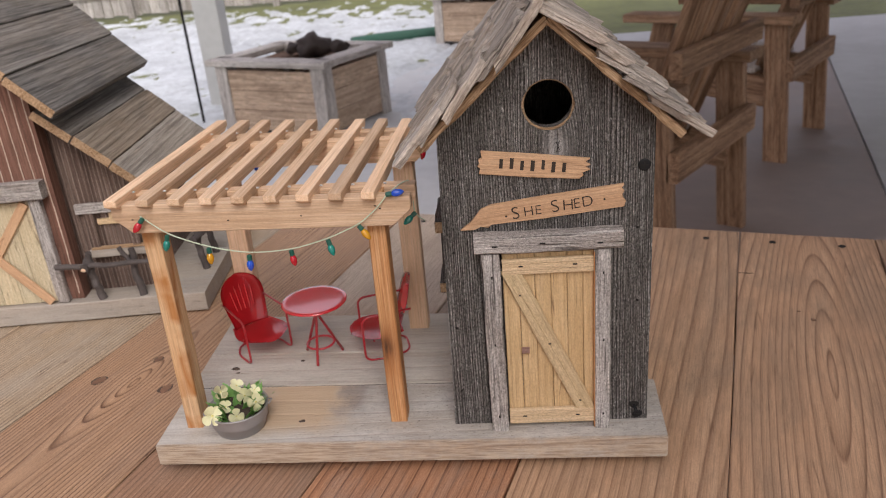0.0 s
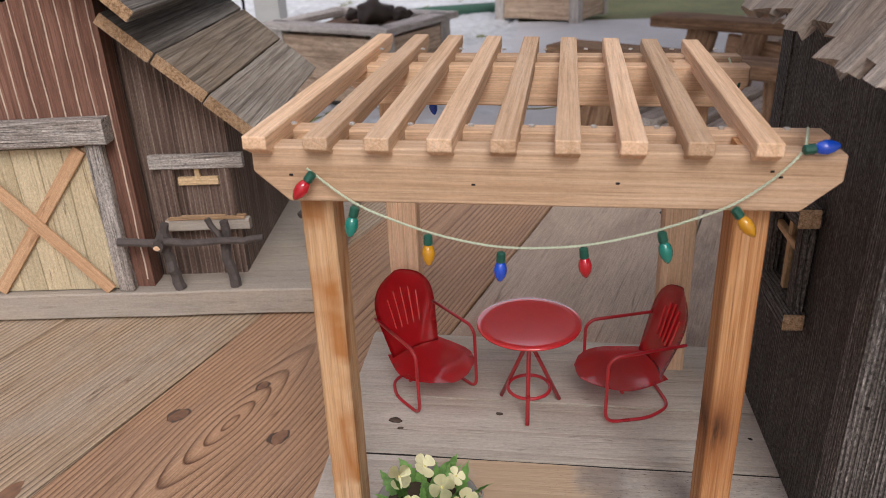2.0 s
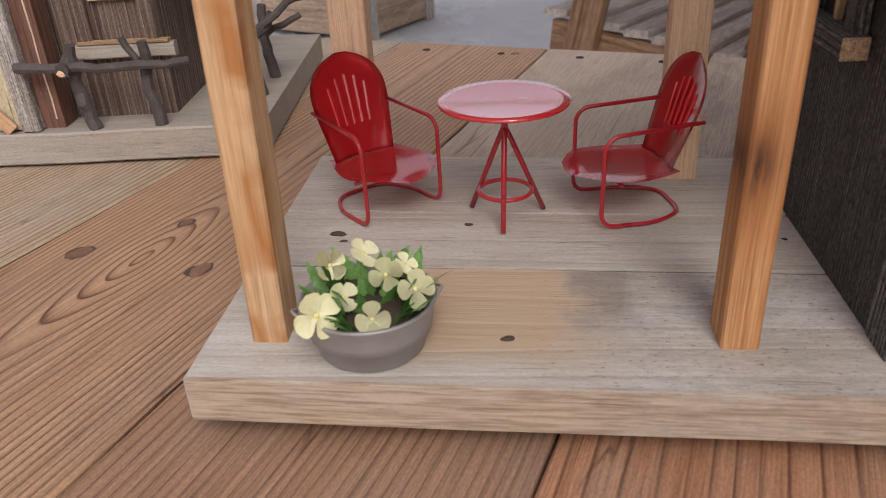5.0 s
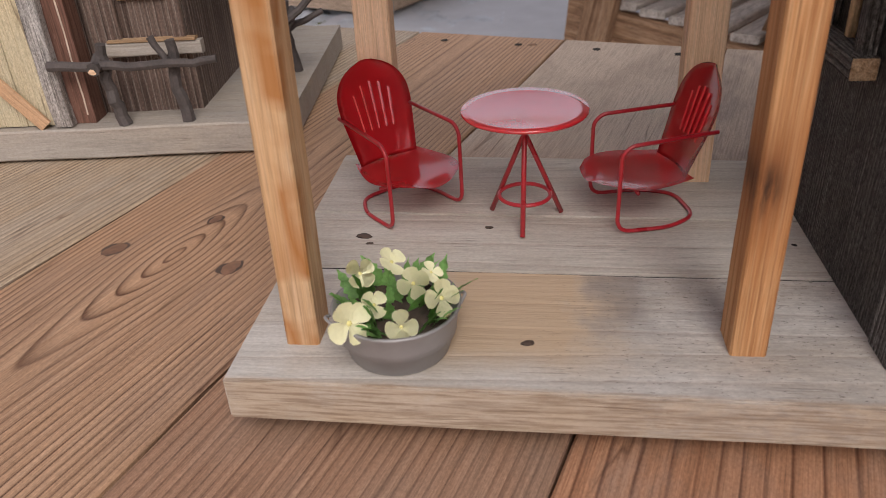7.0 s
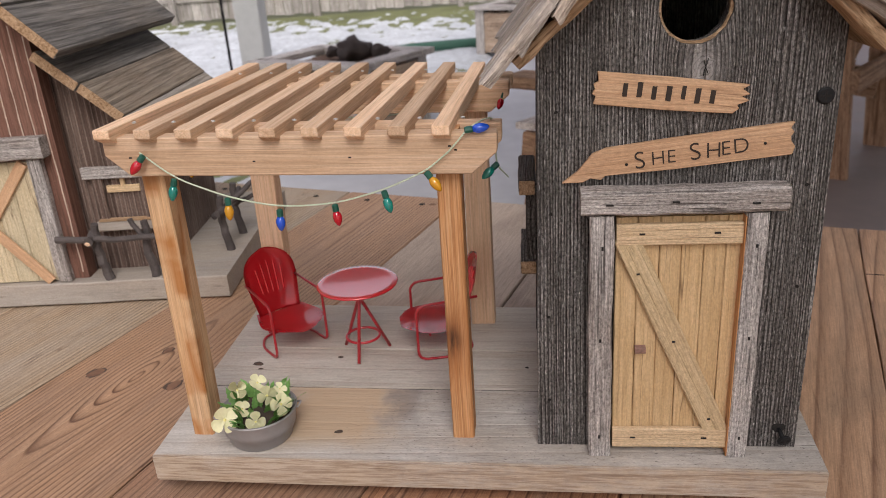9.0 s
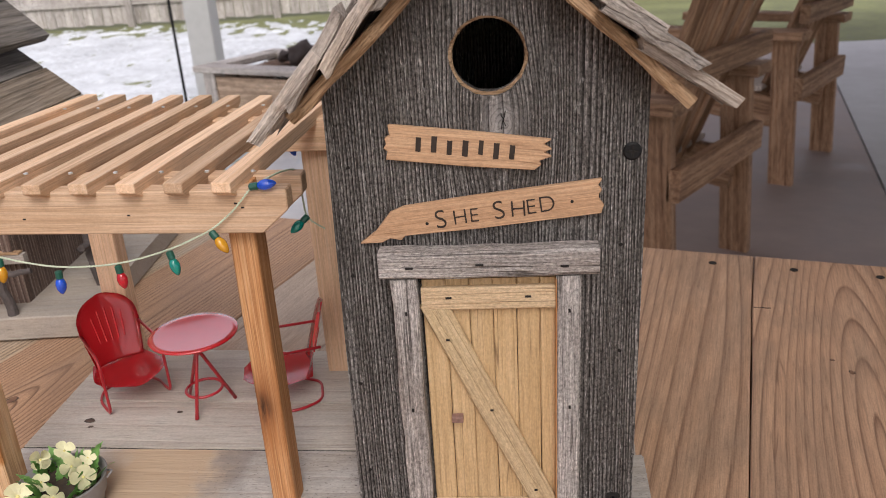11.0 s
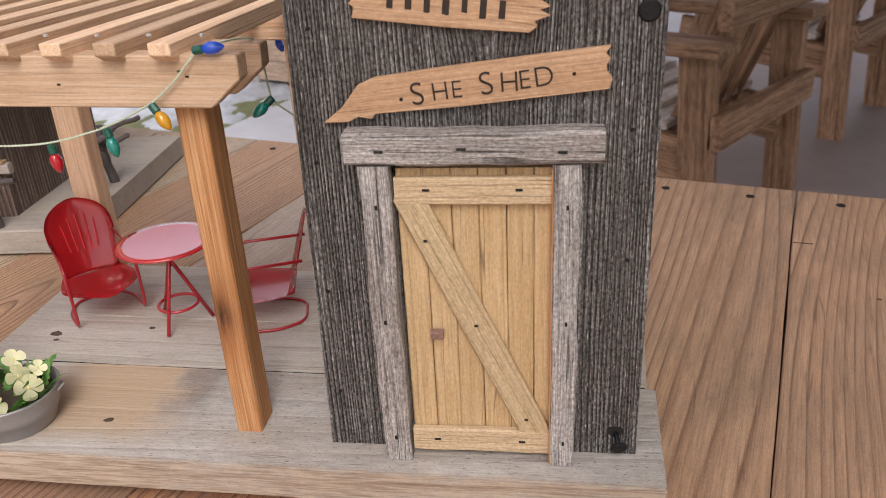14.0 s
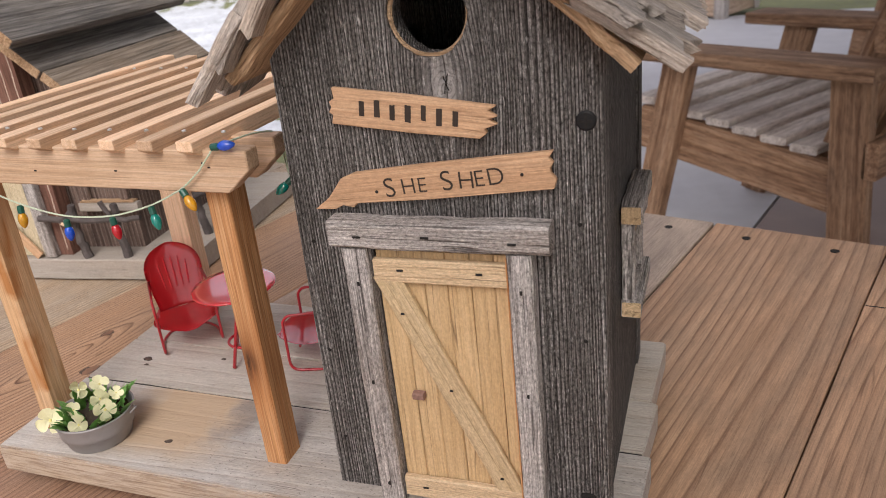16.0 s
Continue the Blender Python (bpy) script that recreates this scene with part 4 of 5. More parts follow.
for x, z in ((0.012, 0.192), (0.009, 0.14), (0.007, 0.082), (0.007, 0.03), (0.1312, 0.152), (0.1322, 0.098)):
    part("nail_hole", uneven_disc(0.0009, 0.0001, z), HOLE, shed, m=at(x, -0.0002, z) @ FACE)
for x, y in ((-0.0065, 0.0845), (0.003, 0.036)):
    part("nail_hole", uneven_disc(0.0012, 0.0001, x), HOLE, platform, m=at(x, y, DECK))


def cross_screw(parent, m, r=0.0044):
    head = part("screw", lathe([(r, 0.0), (r, 0.0008), (r * 0.8, 0.0014)], 16), BLACK, parent, "black cross-head screw", m=m)
    for a in (0, 90):
        part("slot", plank(r * 1.2, r * 0.22, 0.0006, 0.0001, 1), HOLE, head, m=at(0, 0, 0.0015) @ pose(0, 0, 0, 0, 0, a))


cross_screw(shed, at(0.1348, 0.0003, 0.1948) @ FACE, 0.004)
part("nail_hole", uneven_disc(0.0032, 0.0002, 4), HOLE, shed, "dark ragged screw hole", m=at(0.1312, -0.0002, 0.0125) @ FACE)
shank = part("screw_shank", tube([(0.1312, 0.002, 0.0125), (0.1325, -0.0068, 0.0092)], 0.0012, 10), BLACK, shed, "dark steel screw standing out of the wall", smooth=True)
cross_screw(shank, at(0.1325, -0.0066, 0.0092) @ FACE @ pose(0, 0, 0, 20, 8, 0), 0.0038)


def torn_sign(outline, thick):
    bm = slab(outline, thick)
    bmesh.ops.bevel(bm, geom=[e for e in bm.edges if e.calc_face_angle(0) > 0.8], offset=0.0003, segments=1, affect="EDGES", clamp_overlap=True)
    return bm


# name board: its lettering is shown as plain burnt bars
name_board = part("sign", torn_sign([(-0.035, 0.0075), (-0.034, 0.003), (-0.0362, 0.0015), (-0.0352, -0.001), (-0.0365, -0.003), (-0.0345, -0.004), (-0.0352, -0.0078), (0.0, -0.0082), (0.029, -0.0076),
                   (0.0318, -0.005), (0.0305, -0.0035), (0.0358, -0.001), (0.032, 0.0005), (0.0355, 0.002), (0.0318, 0.004), (0.0348, 0.0062), (0.0, 0.0072)], 0.0028), SIGNWOOD, shed,
                  "torn-ended tan name board with burnt lettering", m=at(0.0653, -0.0029, 0.1995) @ FACE @ pose(0, 0, 0, 0, 0, -6.5))
x = -0.0225
for k, w in enumerate((0.0022, 0.0024, 0.0022, 0.0025, 0.002, 0.0024, 0.0023)):
    part("lettering_bar", plank(w, 0.0062 + 0.0008 * (k % 2), 0.0003, 0.0001, 2, 0.0002), BURNT, name_board, m=at(x + w / 2, 0.0006 * math.sin(k * 2.0), 0.00016))
    x += w + 0.0044
shed_board = part("sign", torn_sign([(-0.055, -0.0075), (-0.045, -0.0083), (-0.041, -0.0068), (-0.036, -0.0083), (-0.034, -0.0065), (0.0, -0.0076), (0.053, -0.0077), (0.0545, -0.004), (0.0527, -0.001),
                   (0.0527, 0.0012), (0.0543, 0.003), (0.0527, 0.0052), (0.0548, 0.0078), (0.0, 0.0078), (-0.032, 0.0072), (-0.039, 0.0052), (-0.047, -0.0028)], 0.0028), SIGNWOOD, shed,
                  "torn arrow-shaped tan board lettered SHE SHED", m=at(0.0685, -0.0029, 0.1702) @ FACE @ pose(0, 0, 0, 0, 0, 6.0))
for ch, lx, ly, size, turn in (("S", -0.0172, -0.0046, 0.0112, 2), ("H", -0.0098, -0.0038, 0.009, 0), ("E", -0.0028, -0.0036, 0.0086, -2), ("S", 0.0077, -0.004, 0.0112, 4), ("H", 0.0143, -0.0036, 0.0098, -3),
                               ("E", 0.0211, -0.0034, 0.0092, 0), ("D", 0.0265, -0.0034, 0.0096, 2)):
    font = bpy.data.curves.new("letter", "FONT")
    font.body, font.size, font.extrude, font.offset = ch, size * 1.1, 0.00012, -0.00013
    font.materials.append(BURNT)
    letter = new("letter", font)
    letter.parent = shed_board
    letter.matrix_basis = at(lx * 1.05 - 0.0016, ly - 0.0003, 0.0002) @ pose(0, 0, 0, 0, 0, turn)
for x, y in ((-0.0233, -0.002), (0.041, -0.0005)):
    part("nail", lathe([(0.0008, -0.0004), (0.0007, 0.0003), (0.0003, 0.0004)], 8), HOLE, shed_board, m=at(x, y, 0))

# shake roof: a board on each side, then rows of split shakes
APEX = Vector((0.0745, 0, 0.297))
SLOPE = 42.4


def roof_side(sign):
    turn = pose(0, 0, 0, 0, SLOPE if sign > 0 else -SLOPE, 0)
    base = at(APEX.x, 0.067, APEX.z - 0.006) @ turn
    side = part("roof_board", plank(0.109, 0.168, 0.0055, 0.0008, 14, 0.0011), SPLITWOOD, shed, "split tan roof board under grey shakes", m=base @ at(sign * 0.0545, 0, 0))
    shapes = [mesh_of("shake", plank(0.044, w, 0.0054, 0.0006, 6, 0.0009, 0.003, 1.0, k), SHAKEWOOD) for k, w in enumerate((0.011, 0.0145, 0.018, 0.013, 0.0165, 0.02))]
    widths = (0.011, 0.0145, 0.018, 0.013, 0.0165, 0.02)
    q = random.Random(5 + sign)
    for row in range(5):
        y = -0.09 + q.uniform(-0.006, 0.003)
        while y < 0.083:
            k = q.randrange(6)
            x = 0.099 - 0.0215 * row + q.uniform(-0.007, 0.005)
            m = at(sign * x - sign * 0.0545, y + widths[k] / 2, 0.0072 + 0.0012 * (row % 2) + q.uniform(-0.0006, 0.0008)) @ pose(0, 0, 0, q.uniform(-4, 4), -sign * (8.5 + q.uniform(-2.5, 3.5)), q.uniform(-3, 3) + (180 if sign < 0 else 0))
            part("shake", shapes[k], SHAKEWOOD, side, m=m)
            y += widths[k] + q.uniform(-0.0006, 0.0012)


roof_side(1)
roof_side(-1)

# ---- pergola ----
pergola = thing("pergola", at(0, 0, DECK), "small pergola of pale cedar slats on orange posts", "pergola")
PH = 0.186
for x, y, dx, mat in ((-0.2033, 0.0145, 0.0025, POSTPALE), (-0.0432, 0.01385, 0.0005, POSTKNOT), (-0.1985, 0.163, 0.0015, CEDAR), (-0.0395, 0.1555, 0.0, CEDAR)):
    h = PH - 0.0245 * (x + 0.1185) - 0.0008
    part("post", plank(h, 0.0125 if y < 0.1 else 0.0178, 0.0166 if y < 0.1 else 0.0142, 0.0008, 6, 0.0002), mat, pergola, m=between((x, y, 0), (x + dx, y, h)) @ pose(0, 0, 0, 90))
TOP = at(-0.1185, 0, PH) @ pose(0, 0, 0, 0, 1.4, 0)


def beam(y, length, x0):
    """A beam with its lower corners cut back."""
    w, h, c = length / 2, 0.0207, 0.0125
    outline = [(-w, 0), (-w, -0.0095), (-w + c, -h), (w - c, -h), (w, -0.0095), (w, 0)]
    bm = slab(outline, 0.0102)
    bmesh.ops.bevel(bm, geom=[e for e in bm.edges if e.calc_face_angle(0) > 0.3], offset=0.0006, segments=1, affect="EDGES", clamp_overlap=True)
    part("beam", bm, CEDAR, pergola, m=TOP @ at(x0, y, 0) @ FACE)


for y, dx in ((-0.0018, 0.0), (0.0204, 0.0015), (0.1405, 0.0025), (0.1665, 0.004)):
    beam(y, 0.204, dx)
for i in range(9):
    x = -0.0908 + 0.02165 * i
    back = 0.207 - 0.0027 * i
    ln = back + 0.0085
    m = TOP @ between((x, -0.0085, 0), (x + 0.0075 + 0.0008 * math.sin(i * 2.3), back, 0)) @ at(0, 0.003, 0) @ FACE
    profile = [(-ln / 2, 0.0055), (-ln / 2, 0.0008), (-ln / 2 + 0.0075, -0.003), (ln / 2 - 0.0075, -0.003), (ln / 2, 0.0008), (ln / 2, 0.0055)]
    bm = slab(profile, 0.0088)
    bmesh.ops.bevel(bm, geom=[e for e in bm.edges if e.calc_face_angle(0) > 0.3], offset=0.0004, segments=1, affect="EDGES", clamp_overlap=True)
    slat = part("slat", bm, CEDAR, pergola, m=m)
    for d in (0.0185, 0.1665):
        part("nail", lathe([(0.0011, -0.0005), (0.0011, 0.0002), (0.0006, 0.0004)], 10), NAIL, slat, m=FACE.inverted() @ at(d - ln / 2, -0.0044, 0.0055))
for x, z in ((0.0785, -0.0062), (0.0815, -0.0082), (0.028, -0.0115), (-0.022, -0.013), (-0.088, -0.0105)):
    part("nail", plank(0.0014, 0.0008, 0.0008, 0.0002, 2), HOLE, pergola, m=TOP @ at(x, -0.0017, z))

part("knot", uneven_disc(0.0019, 0.0002, 5), KNOT, pergola, "dark round knot", m=at(-0.0462, 0.0093, 0.0665) @ FACE @ Matrix.Diagonal((0.8, 1.2, 1, 1)))
# ---- string of little bulbs ----
lights = thing("string_lights", Matrix.Identity(4), "string of small coloured bulbs draped along the pergola", "string lights")


def bulb(colour, p, aim):
    d = Vector(aim).normalized()
    m = Matrix.Translation(p) @ d.to_track_quat("Z", "Y").to_matrix().to_4x4()
    m = m @ Matrix.Scale(0.84, 4)
    b = part("bulb", lathe([(0.0014, 0.002), (0.0026, 0.0042), (0.003, 0.0062), (0.0026, 0.0088), (0.0014, 0.0112), (0.0004, 0.0122)], 14), BULBS[colour], lights, "shiny " + colour + " plastic bulb", m=m, smooth=True)
    part("socket", lathe([(0.0012, -0.0024), (0.002, -0.0018), (0.0021, 0.002), (0.0016, 0.0026)], 10), SOCKET, b, "dark green socket")


def twisted(points, parent, label, r=0.0003, pitch=0.0032):
    """A cord of two thin strands wound round each other along a line of points."""
    pts, line = [Vector(p) for p in points], []
    for a, b in zip(pts, pts[1:]):
        n = max(1, int((b - a).length / (pitch / 6)))
        line += [a.lerp(b, k / n) for k in range(n)]
    line.append(pts[-1])
    for phase in (0.0, math.pi):
        run, strand = 0.0, []
        for i, p in enumerate(line):
            d = (line[min(i + 1, len(line) - 1)] - line[max(i - 1, 0)]).normalized()
            side = d.orthogonal().normalized() if abs(d.y) > 0.9 else Vector((0, 1, 0)).cross(d).normalized()
            run += (p - line[i - 1]).length if i else 0.0
            a = phase + run / pitch * math.tau
            strand.append(p + r * 0.9 * (math.cos(a) * side + math.sin(a) * d.cross(side)))
        part("cord", tube(strand, r, 5), CORD, parent, label, smooth=True)


SAG = [(-0.2, -0.0042, 0.213), (-0.184, -0.0042, 0.199), (-0.158, -0.002, 0.187), (-0.1315, -0.001, 0.1805), (-0.1015, -0.001, 0.1815), (-0.0745, -0.0015, 0.1885), (-0.0515, -0.0042, 0.199), (-0.041, -0.0042, 0.2075)]
twisted(rounded([(x, y, z - 0.0042) for x, y, z in SAG], 0.012, 4), lights, "pale green twisted cord")
for colour, x, y, z, aim in (("red", -0.1985, -0.0062, 0.2125, (-0.6, -0.2, -0.75)), ("green", -0.184, -0.0055, 0.199, (-0.25, -0.1, -1)), ("amber", -0.158, -0.003, 0.187, (0.0, -0.1, -1)), ("blue", -0.1315, -0.0015, 0.1795, (-0.05, 0, -1)),
                             ("red", -0.1015, -0.0015, 0.1815, (0.1, 0, -1)), ("green", -0.0745, -0.003, 0.1885, (0.25, -0.1, -1)), ("amber", -0.051, -0.0062, 0.199, (0.6, -0.2, -0.8))):
    bulb(colour, (x, y, z - 0.0062), aim)
bulb("blue", (-0.0302, -0.004, 0.2142), (1, 0.1, 0.1))
bulb("green", (-0.0198, 0.036, 0.1842), (-0.7, -0.3, -0.6))
bulb("red", (-0.019, 0.142, 0.202), (-0.3, 0, -1))
bulb("blue", (-0.181, 0.191, 0.186), (0.1, 0.1, -1))
bulb("blue", (-0.067, 0.191, 0.185), (0.3, 0.1, -1))
bulb("amber", (-0.205, 0.06, 0.186), (0, 0, -1))
bulb("red", (-0.205, 0.09, 0.188), (0, 0, -1))
twisted(rounded([(-0.041, -0.0042, 0.2033), (-0.0355, -0.0045, 0.209), (-0.031, -0.003, 0.2142), (-0.024, 0.018, 0.2142), (-0.0195, 0.0325, 0.2115), (-0.0193, 0.036, 0.1845), (-0.0135, 0.048, 0.174)], 0.006, 4), lights, "")
part("wire", tube(rounded([(-0.023, 0.15, 0.214), (-0.019, 0.142, 0.204), (-0.035, 0.182, 0.2), (-0.067, 0.191, 0.187), (-0.12, 0.191, 0.178), (-0.181, 0.191, 0.188), (-0.2, 0.178, 0.2)], 0.01, 4), 0.0005, 6), CORD, lights)


# ---- red metal chairs and table ----
def red_chair(m, label):
    """Own x is forwards; feet at z = 0."""
    c = thing("metal_lawn_chair", m, label, "chair", "red chairs on the platform")
    # back: a round-topped plate leaning back, with pressed slots
    bm = bmesh.new()
    cols, rows_ = 10, 24
    grid = {}
    for j in range(rows_ + 1):
        v = j / rows_
        half = 0.0199 * (0.82 + 0.2 * min(1, v * 1.9)) * (math.sqrt(max(0.0, 1 - ((v - 0.62) / 0.38) ** 2)) if v > 0.62 else 1.0)
        half = max(half, 0.004)
        for i in range(cols + 1):
            u = i / cols * 2 - 1
            grid[i, j] = bm.verts.new((-0.0138 - 0.013 * v + 0.0035 * u * u * (1 - v * 0.5), u * half, 0.0215 + 0.0468 * v))
    for j in range(rows_):
        for i in range(cols):
            bm.faces.new((grid[i, j], grid[i + 1, j], grid[i + 1, j + 1], grid[i, j + 1]))
    bmesh.ops.solidify(bm, geom=bm.faces[:], thickness=0.0008)
    back = part("backrest", bm, RED, c, "round-topped pressed metal back", smooth=True)
    for k in range(5):
        y = (k - 2) * 0.0052
        top = 0.0585 - 0.0012 * (k - 2) ** 2
        part("pressed_rib", tube([(-0.0138 - 0.013 * ((z - 0.0215) / 0.0468) + 0.0007, y * (0.75 + 0.25 * (z - 0.03) / 0.03), z) for z in (0.036, 0.044, 0.052, top)], 0.0007, 6), RED, back)
    # seat: a rounded pan, dished
    bm = bmesh.new()
    grid = {}
    for j in range(11):
        v = j / 10
        half = 0.0172 + 0.0064 * math.sin(min(1, v * 1.6) * math.pi / 2)
        half *= math.sqrt(max(0.02, 1 - (max(0, v - 0.45) / 0.55) ** 2 * 0.9))
        for i in range(9):
            u = i / 4 - 1
            grid[i, j] = bm.verts.new((-0.0148 + 0.0455 * v, u * half, 0.0208 + 0.0018 * u * u - 0.0014 * math.sin(v * math.pi) + 0.0018 * v - 0.0022 * max(0, v - 0.75) * 4 * (v - 0.75) * 4))
    for j in range(10):
        for i in range(8):
            bm.faces.new((grid[i, j], grid[i + 1, j], grid[i + 1, j + 1], grid[i, j + 1]))
    bmesh.ops.solidify(bm, geom=bm.faces[:], thickness=0.0008)
    part("seat", bm, RED, c, smooth=True)
    # one bent tube: arm, front leg, runner round the back, and up again
    w = 0.0204
    arm = [(-0.0222, -w * 0.94, 0.0445), (0.0165, -w, 0.0425), (0.0205, -w, 0.0385), (0.021, -w, 0.0015), (-0.004, -w, 0.001), (-0.019, -w * 0.6, 0.001)]
    line = arm + [(x, -y, z) for x, y, z in reversed(arm)]
    part("frame", tube(rounded(line, 0.007, 5), 0.00098, 8), REDTUBE, c, smooth=True)
    part("crossbar", tube([(0.012, -w, 0.0196), (0.012, w, 0.0196)], 0.0009, 8), REDTUBE, c, smooth=True)
    return c


red_chair(pose(-0.1826, 0.1232, DECK, 0, 0, -47), "red enamelled metal lawn chair facing the round table")
red_chair(pose(-0.0657, 0.1175, DECK, 0, 0, 194), "red enamelled metal lawn chair beside the shed")

bistro = thing("bistro_table", at(-0.1225, 0.107, DECK), "round red enamelled bistro table on tripod legs", "table")
part("tabletop", lathe([(0.001, 0.0545), (0.0255, 0.0535), (0.028, 0.0542), (0.0284, 0.055), (0.0278, 0.0557), (0.024, 0.0553), (0.001, 0.0549)], 48), RED, bistro, smooth=True)
part("stem", tube([(0, 0, 0.0545), (0, 0, 0.039)], 0.0015, 10), REDTUBE, bistro, smooth=True)
for a in (-92, 22, 150):
    x, y = math.cos(radians(a)), math.sin(radians(a))
    part("leg", tube(rounded([(0, 0, 0.0435), (x * 0.0022, y * 0.0022, 0.039), (x * 0.0185, y * 0.0185, 0.001)], 0.004, 3), 0.0012, 8), REDTUBE, bistro, smooth=True)
part("foot_ring", tube([(0.0118 * math.cos(k * math.tau / 32), 0.0118 * math.sin(k * math.tau / 32), 0.0135) for k in range(32)], 0.001, 8, True), REDTUBE, bistro, smooth=True)

# ---- little tub of flowers ----
tub = thing("flower_tub", at(-0.1665, 0.007, DECK), "small dull metal tub of pale yellow flowers", "flower pot")
part("pot", lathe([(0.0175, 0.0), (0.0185, 0.001), (0.0205, 0.008), (0.0213, 0.0085), (0.0216, 0.0115), (0.0224, 0.0165), (0.0233, 0.0185), (0.0236, 0.0195), (0.0225, 0.0198), (0.0215, 0.016)], 40), POTMETAL, tub, smooth=True)
part("soil", lathe([(0.0216, 0.012), (0.0212, 0.0158), (0.012, 0.0172), (0.002, 0.0176)], 24), SOIL, tub, "dark soil")
for a in (20, 200):
    part("handle", tube(rounded([(0.0232 * math.cos(radians(a - 9)), 0.0232 * math.sin(radians(a - 9)), 0.0165), (0.0262 * math.cos(radians(a)), 0.0262 * math.sin(radians(a)), 0.0185),
                        (0.0232 * math.cos(radians(a + 9)), 0.0232 * math.sin(radians(a + 9)), 0.0165)], 0.002, 4), 0.0006, 6), POTMETAL, tub)


def leaf_mesh(k):
    bm, n, ln = bmesh.new(), 11, 0.0145
    left, right = [], []
    for i in range(n + 1):
        v = i / n
        w = 0.0026 * math.sin(math.pi * (0.1 + 0.88 * v)) * (1.25 if i % 2 else 0.8)
        bend = (0.004 + 0.002 * k) * v * v
        left.append(bm.verts.new((bend, -w, ln * v)))
        right.append(bm.verts.new((bend + 0.0006, w, ln * v)))
    for i in range(n):
        bm.faces.new((left[i], right[i], right[i + 1], left[i + 1]))
    bmesh.ops.solidify(bm, geom=bm.faces[:], thickness=0.0003)
    return bm


LEAVES = [mesh_of("leaf", leaf_mesh(k), LEAF) for k in range(3)]
q = random.Random(11)
for i in range(60):
    a, r = q.uniform(0, math.tau), 0.0175 * math.sqrt(q.random())
    part("leaf", LEAVES[i % 3], LEAF, tub, m=at(r * math.cos(a), r * math.sin(a), 0.0145) @ pose(0, 0, 0, q.uniform(-20, 20), q.uniform(-8, 26), math.degrees(a) + q.uniform(-40, 40)) @ Matrix.Scale(q.uniform(0.7, 1.1), 4))


def petal_mesh(seed):
    """Four broad petals, narrow at the middle and round at the tip, slightly cupped."""
    bm, q3 = bmesh.new(), random.Random(seed)
    for k in range(4):
        turn = Matrix.Rotation(k * math.tau / 4 + q3.uniform(-0.2, 0.2), 4, "Z") @ Matrix.Rotation(-q3.uniform(0.05, 0.4), 4, "Y")
        rows3 = []
        for x, w in ((0.0004, 0.001), (0.002, 0.0019), (0.0036, 0.0033), (0.0052, 0.0042), (0.0068, 0.004), (0.0079, 0.0027), (0.0084, 0.001)):
            rows3.append([bm.verts.new(turn @ Vector((x, w * u, 0.0004 * u * u - 8 * x * x + q3.uniform(-0.0001, 0.0001)))) for u in (-1, -0.5, 0, 0.5, 1)])
        for a, c in zip(rows3, rows3[1:]):
            for u in range(4):
                bm.faces.new((a[u], c[u], c[u + 1], a[u + 1]))
    bmesh.ops.solidify(bm, geom=bm.faces[:], thickness=0.0001)
    return bm


BLOOMS = [mesh_of("bloom", petal_mesh(k), PETAL) for k in range(3)]
EYE_MESH = mesh_of("flower_eye", lathe([(0.0009, 0.0), (0.001, 0.0007), (0.0004, 0.0011)], 8), PETALMID)
for k, (x, y, z, tx, ty, s) in enumerate(((-0.0125, -0.0195, 0.0238, 68, -18, 0.98), (0.0045, -0.0165, 0.0205, 55, 8, 0.72), (-0.006, -0.008, 0.0235, 42, -20, 0.62), (0.0175, -0.007, 0.0262, 58, 14, 0.8),
                                          (-0.0135, 0.006, 0.0275, 45, -28, 0.7), (-0.003, 0.0125, 0.0285, 35, 10, 0.72), (0.0065, 0.0015, 0.0265, 50, -5, 0.72), (0.012, 0.009, 0.0265, 30, 20, 0.55))):
    b = part("flower", BLOOMS[k % 3], PETAL, tub, "pale yellow four-petalled flower", m=at(x, y, z) @ pose(0, 0, 0, tx, ty, q.uniform(20, 60)) @ Matrix.Scale(s, 4))
    part("flower_eye", EYE_MESH, PETALMID, b)


# ---- the barn birdhouse ----
barn = thing("barn_birdhouse", at(-0.284, 0.2575, 0.0) @ pose(0, 0, 0, 0, 0, 5.0), "worn brown barn birdhouse with a lean-to and grey roof", "birdhouse")
# own origin: the base's front right corner on the table; own x to the right
part("base", plank(0.44, 0.26, 0.0215, 0.0012, 10, 0.0006), BASEBOARD, barn, "thick weathered grey base board", m=at(-0.22, 0.13, 0.0125))
part("foot", plank(0.4, 0.22, 0.0018, 0.0004), DECKWOOD, barn, m=at(-0.22, 0.13, 0.0009))
BZ, BW, CX = 0.0233, 0.15, -0.21
outline = [(0, -BW / 2), (0, BW / 2), (0.236, BW / 2), (0.31, 0), (0.236, -BW / 2)]
part("front_wall", slab(outline, 0.016, [ring_of(0.236, 0.006, 0.0185, 32, 0.0003)]), BARNRED, barn, "brown board wall with pale scratches and a round hole", m=at(CX, 0.028, BZ) @ UP)
part("back_wall", slab(outline, 0.016), BARNRED, barn, m=at(CX, 0.205, BZ) @ UP)
for s in (-1, 1):
    part("side_wall", plank(0.234, 0.16, 0.012, 0.0008), BARNRIDGE, barn, m=at(CX + s * (BW / 2 - 0.0065), 0.1085, BZ + 0.117) @ UP @ pose(0, 0, 0, 90))
